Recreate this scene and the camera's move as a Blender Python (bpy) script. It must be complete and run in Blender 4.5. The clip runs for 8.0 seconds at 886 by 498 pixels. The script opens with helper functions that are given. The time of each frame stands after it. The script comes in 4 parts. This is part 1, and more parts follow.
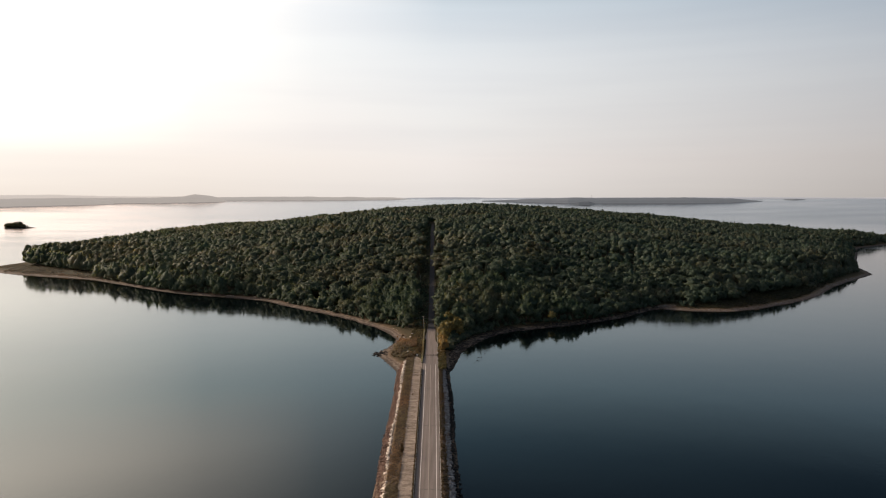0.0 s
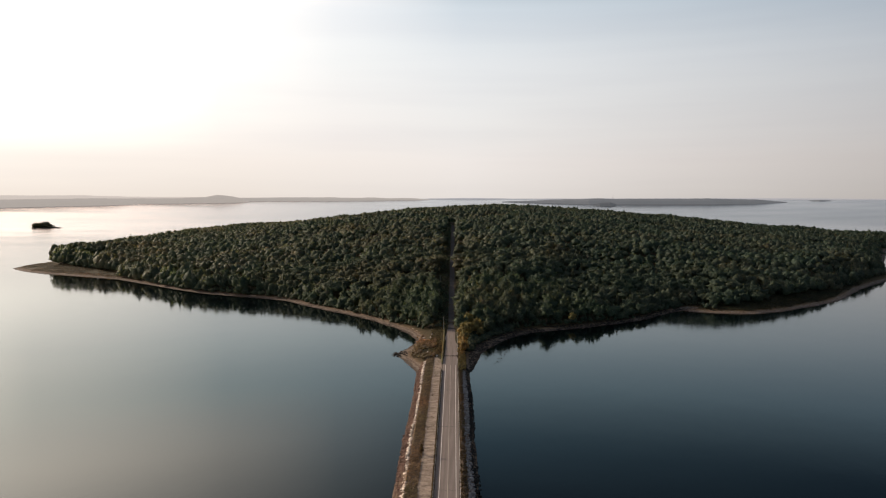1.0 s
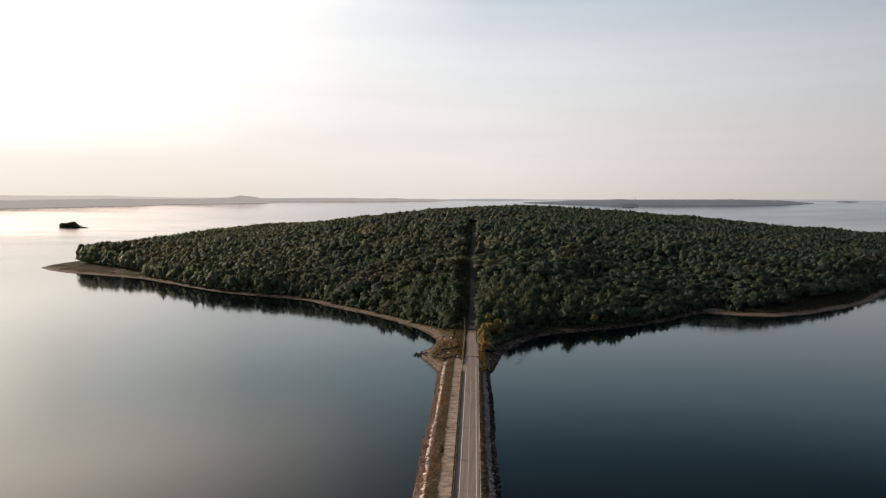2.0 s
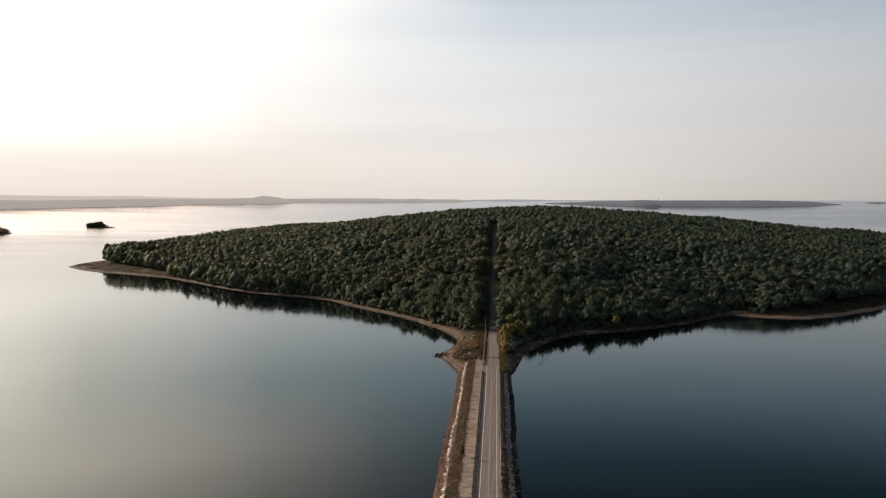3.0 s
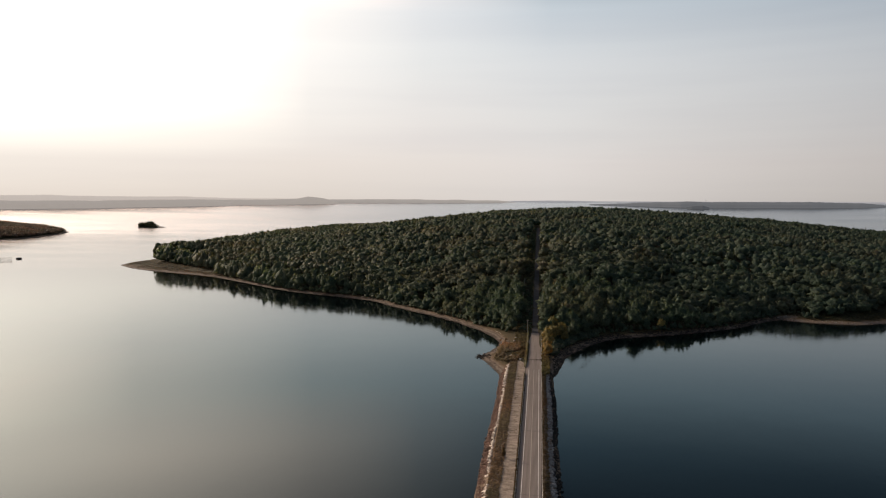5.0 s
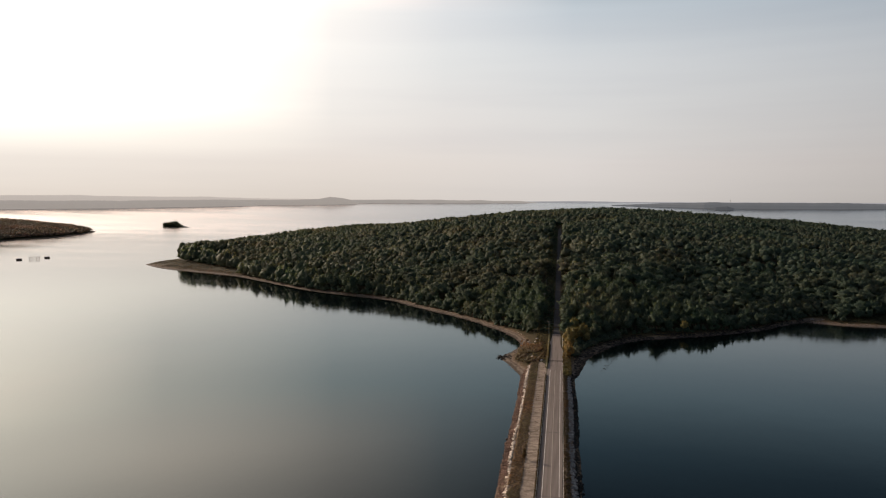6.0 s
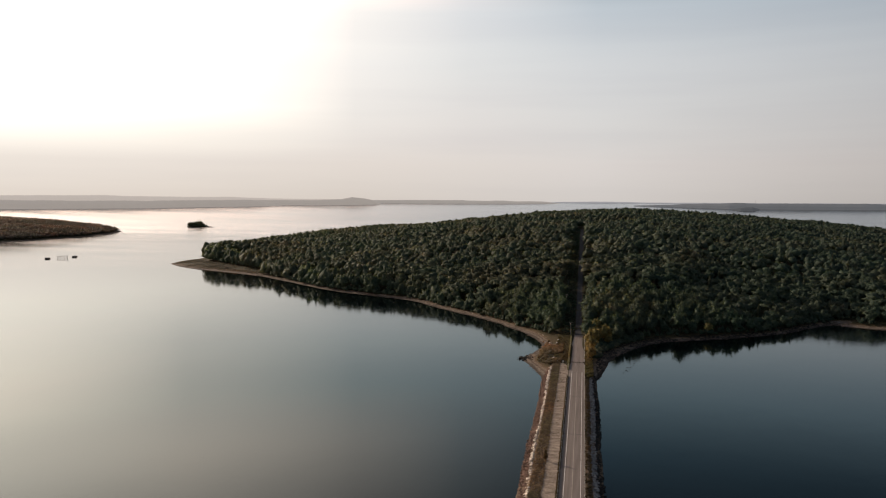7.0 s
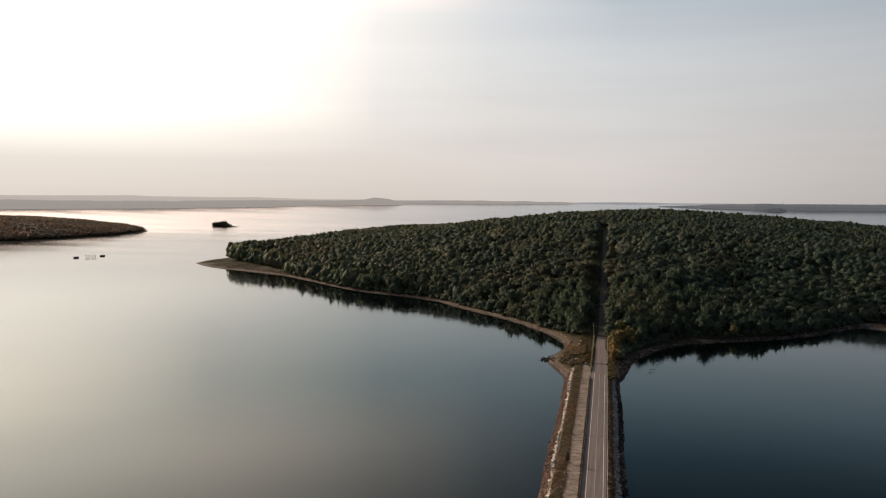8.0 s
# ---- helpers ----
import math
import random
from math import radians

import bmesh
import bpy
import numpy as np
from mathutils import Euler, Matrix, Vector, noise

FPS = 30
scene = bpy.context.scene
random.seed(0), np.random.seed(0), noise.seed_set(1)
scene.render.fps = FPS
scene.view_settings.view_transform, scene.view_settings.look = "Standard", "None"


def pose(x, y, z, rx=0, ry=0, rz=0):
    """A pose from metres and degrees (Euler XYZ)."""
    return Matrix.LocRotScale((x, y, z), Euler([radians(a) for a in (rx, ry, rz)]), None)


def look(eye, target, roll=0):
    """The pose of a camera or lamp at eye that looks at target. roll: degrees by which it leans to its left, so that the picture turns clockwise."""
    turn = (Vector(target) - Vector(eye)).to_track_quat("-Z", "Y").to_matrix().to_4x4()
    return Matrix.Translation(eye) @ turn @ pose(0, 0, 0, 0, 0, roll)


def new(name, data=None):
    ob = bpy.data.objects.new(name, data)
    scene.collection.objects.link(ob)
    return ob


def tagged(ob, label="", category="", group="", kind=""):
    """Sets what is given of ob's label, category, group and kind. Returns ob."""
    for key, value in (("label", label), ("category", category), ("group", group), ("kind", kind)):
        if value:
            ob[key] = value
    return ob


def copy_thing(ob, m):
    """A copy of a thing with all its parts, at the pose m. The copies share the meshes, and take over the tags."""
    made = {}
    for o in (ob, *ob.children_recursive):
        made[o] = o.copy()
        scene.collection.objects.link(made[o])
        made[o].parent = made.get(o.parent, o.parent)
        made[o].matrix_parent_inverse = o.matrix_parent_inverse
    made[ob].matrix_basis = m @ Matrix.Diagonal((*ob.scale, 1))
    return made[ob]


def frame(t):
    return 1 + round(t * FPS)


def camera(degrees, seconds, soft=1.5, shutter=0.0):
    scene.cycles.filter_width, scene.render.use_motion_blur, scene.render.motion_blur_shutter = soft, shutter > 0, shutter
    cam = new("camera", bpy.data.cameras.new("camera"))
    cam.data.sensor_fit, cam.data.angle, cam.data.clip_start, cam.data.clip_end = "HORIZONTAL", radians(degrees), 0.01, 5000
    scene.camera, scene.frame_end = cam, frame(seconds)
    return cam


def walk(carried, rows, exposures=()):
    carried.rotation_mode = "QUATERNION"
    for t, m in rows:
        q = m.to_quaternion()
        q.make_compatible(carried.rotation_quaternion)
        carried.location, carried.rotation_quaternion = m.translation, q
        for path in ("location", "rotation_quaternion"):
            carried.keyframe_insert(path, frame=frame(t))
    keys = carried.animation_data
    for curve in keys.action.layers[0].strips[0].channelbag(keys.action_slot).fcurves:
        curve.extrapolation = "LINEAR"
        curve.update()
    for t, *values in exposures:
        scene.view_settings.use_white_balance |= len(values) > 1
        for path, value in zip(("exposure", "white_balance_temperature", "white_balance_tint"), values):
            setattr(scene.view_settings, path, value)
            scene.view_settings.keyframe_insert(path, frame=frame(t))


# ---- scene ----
cam = camera(63.93, 8.0, soft=1.1)
EYE = (0.0, 0.0, 107.0)
PATH = [
    (0.0, 85.875, 0.000, -0.004),
    (0.5, 85.907, -0.028, 0.801),
    (1.0, 85.937, -0.056, 1.629),
    (1.5, 85.965, -0.085, 2.471),
    (2.0, 85.990, -0.114, 3.324),
    (2.5, 86.012, -0.144, 4.182),
    (3.0, 86.033, -0.173, 5.043),
    (3.5, 86.052, -0.203, 5.904),
    (4.0, 86.070, -0.232, 6.764),
    (4.5, 86.085, -0.261, 7.621),
    (5.0, 86.100, -0.291, 8.478),
    (5.5, 86.113, -0.320, 9.334),
    (6.0, 86.125, -0.349, 10.193),
    (6.5, 86.136, -0.378, 11.058),
    (7.0, 86.146, -0.407, 11.932),
    (7.5, 86.155, -0.437, 12.822),
    (8.0, 86.164, -0.468, 13.733),
]
walk(cam, [(t, pose(*EYE, rx, ry, rz)) for t, rx, ry, rz in PATH], [(0.0, 0.06, 6700, 10), (4.0, -0.09, 6700, 10), (8.0, -0.28, 6700, 10)])

# ---- world and sun ----
SUN_AZ, SUN_EL = 61.0, 18.0          # degrees left of north, above the horizon
world = bpy.data.worlds.new("world")
scene.world = world
world.use_nodes = True
wn = world.node_tree.nodes
sky = wn.new("ShaderNodeTexSky")
sky.sky_type, sky.sun_disc = "NISHITA", False
sky.sun_elevation, sky.sun_rotation = radians(SUN_EL), radians(-SUN_AZ)
sky.altitude, sky.air_density, sky.dust_density, sky.ozone_density = 100, 0.35, 0.1, 1.0
wl = world.node_tree.links
wn["Background"].inputs[1].default_value = 0.05


def world_ramp(stops):
    r = wn.new("ShaderNodeValToRGB")
    while len(r.color_ramp.elements) < len(stops):
        r.color_ramp.elements.new(0.5)
    for e, (p, c) in zip(r.color_ramp.elements, stops):
        e.position, e.color = p, (*c, 1)
    return r


def world_math(kind, a, b=None):
    n = wn.new("ShaderNodeMath")
    n.operation = kind
    for sock, v in zip(n.inputs, (a, b)):
        if isinstance(v, (int, float)):
            sock.default_value = v
        elif v is not None:
            wl.new(v, sock)
    return n.outputs[0]


# sea haze: a veil low in the sky, rosy at the horizon, that thins with height and swells to the sun's wide aureole.
# HAZE: by bearing from the sun (its cosine), the veil's colour by height (the sine of the elevation)
sa, se = radians(SUN_AZ), radians(SUN_EL)
SUN_DIR = Vector((-math.sin(sa) * math.cos(se), math.cos(sa) * math.cos(se), math.sin(se)))
LEVELS = (0.0, 0.05, 0.085, 0.125, 0.185, 0.25, 0.33, 0.40, 0.60, 1.0)
HAZE = [
    (-1.0, [(0.22, 0.20, 0.19), (0.24, 0.22, 0.21), (0.25, 0.24, 0.23), (0.25, 0.25, 0.25), (0.23, 0.24, 0.26), (0.18, 0.21, 0.25), (0.08, 0.11, 0.15), (0.06, 0.08, 0.11), (0.12, 0.16, 0.21), (0.14, 0.19, 0.26)]),
    (-0.05, [(0.45, 0.418, 0.40), (0.495, 0.462, 0.445), (0.515, 0.50, 0.495), (0.505, 0.51, 0.52), (0.46, 0.495, 0.535), (0.37, 0.44, 0.51), (0.06, 0.085, 0.12), (0.05, 0.065, 0.09), (0.12, 0.16, 0.21), (0.14, 0.19, 0.26)]),
    (0.485, [(0.725, 0.68, 0.655), (0.81, 0.76, 0.73), (0.80, 0.78, 0.76), (0.79, 0.79, 0.785), (0.755, 0.78, 0.80), (0.64, 0.71, 0.765), (0.27, 0.35, 0.42), (0.14, 0.16, 0.20), (0.14, 0.17, 0.22), (0.14, 0.19, 0.26)]),
    (0.63, [(0.755, 0.695, 0.655), (0.845, 0.78, 0.73), (0.865, 0.82, 0.785), (0.88, 0.855, 0.83), (0.875, 0.885, 0.88), (0.885, 0.91, 0.925), (1.02, 0.90, 0.88), (0.78, 0.65, 0.63), (0.20, 0.22, 0.26), (0.14, 0.19, 0.26)]),
    (0.743, [(0.775, 0.70, 0.64), (0.88, 0.80, 0.735), (0.96, 0.90, 0.84), (1.01, 0.97, 0.92), (1.08, 1.05, 1.01), (1.20, 1.16, 1.10), (2.35, 1.72, 1.46), (2.0, 1.40, 1.20), (0.42, 0.40, 0.38), (0.14, 0.19, 0.26)]),
    (0.875, [(0.835, 0.745, 0.67), (0.945, 0.86, 0.78), (1.20, 1.12, 1.01), (1.68, 1.54, 1.36), (1.75, 1.56, 1.38), (2.6, 2.1, 1.78), (4.7, 3.25, 2.6), (4.2, 2.85, 2.3), (0.8, 0.7, 0.62), (0.14, 0.19, 0.26)]),
    (0.966, [(0.85, 0.76, 0.685), (0.97, 0.885, 0.80), (1.42, 1.32, 1.18), (2.15, 1.95, 1.70), (3.2, 2.7, 2.25), (5.3, 3.9, 3.1), (6.2, 4.4, 3.5), (5.2, 3.6, 2.9), (1.0, 0.85, 0.75), (0.14, 0.19, 0.26)]),
]
heading = wn.new("ShaderNodeTexCoord").outputs["Generated"]
up = wn.new("ShaderNodeSeparateXYZ")
wl.new(heading, up.inputs[0])
level = world_math("SQRT", world_math("MAXIMUM", world_math("SUBTRACT", 1.0, world_math("MULTIPLY", up.outputs["Z"], up.outputs["Z"])), 1e-5))
ahead = world_math("ADD", world_math("MULTIPLY", up.outputs["X"], -math.sin(sa)), world_math("MULTIPLY", up.outputs["Y"], math.cos(sa)))
bearing = world_math("DIVIDE", ahead, level)
veil, last = None, None
for cosine, colours in HAZE:
    ramp = world_ramp(list(zip(LEVELS, colours)))
    wl.new(up.outputs["Z"], ramp.inputs[0])
    if veil is None:
        veil = ramp.outputs[0]
    else:
        share, joined = wn.new("ShaderNodeMapRange"), wn.new("ShaderNodeMix")
        share.inputs["From Min"].default_value, share.inputs["From Max"].default_value = last, cosine
        joined.data_type = "RGBA"
        wl.new(bearing, share.inputs["Value"])
        wl.new(share.outputs[0], joined.inputs[0])
        wl.new(veil, joined.inputs[6])
        wl.new(ramp.outputs[0], joined.inputs[7])
        veil = joined.outputs[2]
    last = cosine
# faint level streaks of cloud in the haze
streak_map, streaks = wn.new("ShaderNodeMapping"), wn.new("ShaderNodeTexNoise")
streak_map.inputs["Scale"].default_value = (1.6, 1.6, 26.0)
streaks.inputs["Scale"].default_value, streaks.inputs["Detail"].default_value = 1.0, 4.0
wl.new(heading, streak_map.inputs[0])
wl.new(streak_map.outputs[0], streaks.inputs["Vector"])
thin = world_ramp([(0.35, (0.95, 0.95, 0.96)), (0.62, (1.0, 1.0, 1.0))])
wl.new(streaks.outputs["Fac"], thin.inputs[0])
veiled = wn.new("ShaderNodeMix")
veiled.data_type, veiled.blend_type = "RGBA", "MULTIPLY"
veiled.inputs[0].default_value = 1.0
wl.new(veil, veiled.inputs[6])
wl.new(thin.outputs[0], veiled.inputs[7])
haze, total = wn.new("ShaderNodeBackground"), wn.new("ShaderNodeAddShader")
wl.new(veiled.outputs[2], haze.inputs[0])
# the haze hides the clear sky low down
clear = world_ramp([(0.0, (0.1, 0.1, 0.1)), (0.25, (0.25, 0.25, 0.25)), (0.45, (0.5, 0.5, 0.5)), (0.7, (1.0, 1.0, 1.0))])
dimmed = wn.new("ShaderNodeMix")
dimmed.data_type, dimmed.blend_type = "RGBA", "MULTIPLY"
dimmed.inputs[0].default_value = 1.0
wl.new(up.outputs["Z"], clear.inputs[0])
wl.new(sky.outputs[0], dimmed.inputs[6])
wl.new(clear.outputs[0], dimmed.inputs[7])
wl.new(dimmed.outputs[2], wn["Background"].inputs[0])
wl.new(wn["Background"].outputs[0], total.inputs[0])
wl.new(haze.outputs[0], total.inputs[1])
wl.new(total.outputs[0], wn["World Output"].inputs[0])
sun = new("sun", bpy.data.lights.new("sun", "SUN"))
sun.data.energy, sun.data.angle, sun.data.color = 5.0, radians(0.6), (1.0, 0.84, 0.68)
sun.matrix_world = look(SUN_DIR * 500, (0, 0, 0))


# ---- materials ----
def links(m, *pairs):
    for a, b in pairs:
        m.node_tree.links.new(a, b)


def ramp_node(m, stops):
    r = m.node_tree.nodes.new("ShaderNodeValToRGB")
    while len(r.color_ramp.elements) < len(stops):
        r.color_ramp.elements.new(0.5)
    for e, (p, c) in zip(r.color_ramp.elements, stops):
        e.position, e.color = p, (*c, 1)
    return r


def noise_node(m, coord, scale, detail=4.0, rough=0.55):
    n = m.node_tree.nodes.new("ShaderNodeTexNoise")
    n.inputs["Scale"].default_value, n.inputs["Detail"].default_value, n.inputs["Roughness"].default_value = scale, detail, rough
    links(m, (coord, n.inputs["Vector"]))
    return n


def mix_node(m, fac, a, b, kind="MIX"):
    n = m.node_tree.nodes.new("ShaderNodeMix")
    n.data_type, n.blend_type = "RGBA", kind
    for sock, v in ((n.inputs[0], fac), (n.inputs[6], a), (n.inputs[7], b)):
        if isinstance(v, (int, float)):
            sock.default_value = v
        elif isinstance(v, tuple):
            sock.default_value = (*v, 1)
        else:
            links(m, (v, sock))
    return n


def surface(name, stops, scale=1.0, fine=6.0, rough=0.85, bump=0.3, bump_dist=0.05, metal=0.0, random_tone=0.0, stretch=None):
    """Two scales of noise over a ramp of colours, with relief."""
    m = bpy.data.materials.new(name)
    m.use_nodes = True
    t = m.node_tree.nodes
    b = t["Principled BSDF"]
    coord = t.new("ShaderNodeTexCoord").outputs["Object"]
    if stretch:
        worn = t.new("ShaderNodeMapping")
        worn.inputs["Scale"].default_value = stretch
        links(m, (coord, worn.inputs[0]))
        n1 = noise_node(m, worn.outputs[0], scale, 5)
    else:
        n1 = noise_node(m, coord, scale, 5)
    n2 = noise_node(m, coord, scale * fine, 4, 0.65)
    mid = t.new("ShaderNodeMath")
    mid.operation, mid.inputs[1].default_value = "MULTIPLY_ADD", 0.55
    half = t.new("ShaderNodeMath")
    half.operation, half.inputs[1].default_value = "MULTIPLY", 0.45
    links(m, (n2.outputs["Fac"], half.inputs[0]), (n1.outputs["Fac"], mid.inputs[0]), (half.outputs[0], mid.inputs[2]))
    r = ramp_node(m, stops)
    links(m, (mid.outputs[0], r.inputs[0]))
    out = r.outputs[0]
    if random_tone:
        geo = t.new("ShaderNodeNewGeometry")
        rr = ramp_node(m, [(0, (1 - random_tone,) * 3), (1, (1 + random_tone,) * 3)])
        links(m, (geo.outputs["Random Per Island"], rr.inputs[0]))
        out = mix_node(m, 1.0, out, rr.outputs[0], "MULTIPLY").outputs[2]
    links(m, (out, b.inputs["Base Color"]))
    b.inputs["Roughness"].default_value, b.inputs["Metallic"].default_value = rough, metal
    b.inputs["Specular IOR Level"].default_value = 0.5 if rough < 0.75 else 0.12
    if bump:
        bp = t.new("ShaderNodeBump")
        bp.inputs["Strength"].default_value, bp.inputs["Distance"].default_value = bump, bump_dist
        links(m, (n2.outputs["Fac"], bp.inputs["Height"]), (bp.outputs[0], b.inputs["Normal"]))
    return m


def leaf_material(name, stops, scale=0.06, spread=0.27, sunward_tint=False, relief=0.8):
    """Foliage: broad patches of hue from tree to tree, tone from leaf cluster to leaf cluster, some light through."""
    m = bpy.data.materials.new(name)
    m.use_nodes = True
    t = m.node_tree.nodes
    b = t["Principled BSDF"]
    geo = t.new("ShaderNodeNewGeometry")
    n1 = noise_node(m, geo.outputs["Position"], scale, 3, 0.7)
    r = ramp_node(m, stops)
    rr = ramp_node(m, [(0, (1 - spread,) * 3), (1, (1 + spread,) * 3)])
    links(m, (n1.outputs["Fac"], r.inputs[0]), (geo.outputs["Random Per Island"], rr.inputs[0]))
    c = mix_node(m, 1.0, r.outputs[0], rr.outputs[0], "MULTIPLY").outputs[2]
    stand = noise_node(m, geo.outputs["Position"], 0.013, 4, 0.6)
    hue = ramp_node(m, [(0.35, (0.80, 0.95, 0.92)), (0.52, (1.0, 1.0, 1.0)), (0.68, (1.42, 1.08, 0.95))])
    spray = noise_node(m, geo.outputs["Position"], 0.75, 3, 0.75)
    dapple = ramp_node(m, [(0.32, (0.72, 0.72, 0.72)), (0.5, (1.0, 1.0, 1.0)), (0.68, (1.26, 1.24, 1.18))])
    links(m, (stand.outputs["Fac"], hue.inputs[0]), (spray.outputs["Fac"], dapple.inputs[0]))
    c = mix_node(m, 1.0, c, hue.outputs[0], "MULTIPLY").outputs[2]
    if sunward_tint:
        # hazy sunlight put into the leaf colour: brighter and warmer westward, darker eastward
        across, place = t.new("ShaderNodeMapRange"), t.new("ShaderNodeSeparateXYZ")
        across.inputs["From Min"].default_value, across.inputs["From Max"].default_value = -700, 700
        sunward = ramp_node(m, [(0.0, (1.38, 1.24, 1.08)), (0.45, (1.05, 1.02, 1.0)), (0.6, (0.86, 0.92, 0.95)), (1.0, (0.70, 0.75, 0.80))])
        links(m, (geo.outputs["Position"], place.inputs[0]), (place.outputs["X"], across.inputs["Value"]), (across.outputs[0], sunward.inputs[0]))
        c = mix_node(m, 1.0, c, sunward.outputs[0], "MULTIPLY").outputs[2]
    c = mix_node(m, 1.0, c, dapple.outputs[0], "MULTIPLY").outputs[2]
    bp = t.new("ShaderNodeBump")
    bp.inputs["Strength"].default_value, bp.inputs["Distance"].default_value = relief, 0.6
    links(m, (c, b.inputs["Base Color"]), (spray.outputs["Fac"], bp.inputs["Height"]), (bp.outputs[0], b.inputs["Normal"]))
    b.inputs["Roughness"].default_value, b.inputs["Specular IOR Level"].default_value = 0.7, 0.3
    tr = t.new("ShaderNodeBsdfTranslucent")
    mx = t.new("ShaderNodeMixShader")
    mx.inputs[0].default_value = 0.5
    through_leaf = mix_node(m, 1.0, c, (1.7, 1.35, 0.8), "MULTIPLY").outputs[2]
    links(m, (through_leaf, tr.inputs[0]), (b.outputs[0], mx.inputs[1]), (tr.outputs[0], mx.inputs[2]), (mx.outputs[0], t["Material Output"].inputs[0]))
    return m


def water_material():
    m = bpy.data.materials.new("bay_water")
    m.use_nodes = True
    t = m.node_tree.nodes
    t.remove(t["Principled BSDF"])
    body, b = t.new("ShaderNodeBsdfDiffuse"), t.new("ShaderNodeBsdfGlossy")
    body.inputs["Color"].default_value = (0.0010, 0.0022, 0.0027, 1)
    gloss, blend = t.new("ShaderNodeFresnel"), t.new("ShaderNodeMixShader")
    gloss.inputs["IOR"].default_value = 1.34
    sheen = ramp_node(m, [(0.03, (0.46, 0.65, 0.72)), (0.1, (0.48, 0.67, 0.73)), (0.21, (0.60, 0.77, 0.82)), (0.35, (0.83, 0.92, 0.95)), (0.5, (0.96, 0.99, 1.0)), (0.6, (1.0, 1.0, 1.0))])
    links(m, (gloss.outputs[0], sheen.inputs[0]), (sheen.outputs[0], b.inputs["Color"]), (gloss.outputs[0], blend.inputs[0]),
          (body.outputs[0], blend.inputs[1]), (b.outputs[0], blend.inputs[2]), (blend.outputs[0], t["Material Output"].inputs[0]))
    geo = t.new("ShaderNodeNewGeometry")
    ripples = noise_node(m, geo.outputs["Position"], 0.45, 3, 0.5)
    swell = noise_node(m, geo.outputs["Position"], 0.035, 2, 0.5)
    mp = t.new("ShaderNodeMapping")
    mp.inputs["Scale"].default_value = (0.0016, 0.006, 0.004)
    mp.inputs["Rotation"].default_value = (0, 0, radians(12))
    links(m, (geo.outputs["Position"], mp.inputs[0]))
    slick = noise_node(m, mp.outputs[0], 1.0, 5, 0.6)
    wind = ramp_node(m, [(0.42, (0.055,) * 3), (0.62, (0.09,) * 3)])
    # the open bay is ruffled by the breeze, the lee of the island lies calm
    away = t.new("ShaderNodeVectorMath")
    away.operation = "LENGTH"
    open_bay = t.new("ShaderNodeMapRange")
    open_bay.inputs["From Min"].default_value, open_bay.inputs["From Max"].default_value = 1150, 2700
    open_bay.inputs["To Max"].default_value = 0.13
    rough = t.new("ShaderNodeMath")
    rough.operation = "ADD"
    links(m, (geo.outputs["Position"], away.inputs[0]), (away.outputs["Value"], open_bay.inputs["Value"]))
    # level slicks lie smooth between the ruffled stretches
    patch = ramp_node(m, [(0.38, (0.84,) * 3), (0.54, (1.0,) * 3)])
    ruffled = t.new("ShaderNodeMath")
    ruffled.operation = "MULTIPLY"
    links(m, (slick.outputs["Fac"], patch.inputs[0]), (open_bay.outputs[0], ruffled.inputs[0]), (patch.outputs[0], ruffled.inputs[1]), (ruffled.outputs[0], rough.inputs[0]))
    links(m, (slick.outputs["Fac"], wind.inputs[0]), (wind.outputs[0], rough.inputs[1]), (rough.outputs[0], b.inputs["Roughness"]))
    b1, b2 = t.new("ShaderNodeBump"), t.new("ShaderNodeBump")
    b1.inputs["Strength"].default_value, b1.inputs["Distance"].default_value = 0.32, 0.05
    b2.inputs["Strength"].default_value, b2.inputs["Distance"].default_value = 0.3, 0.12
    links(m, (ripples.outputs["Fac"], b1.inputs["Height"]), (swell.outputs["Fac"], b2.inputs["Height"]),
          (b2.outputs[0], b1.inputs["Normal"]), (b1.outputs[0], b.inputs["Normal"]), (b1.outputs[0], gloss.inputs["Normal"]))
    return m


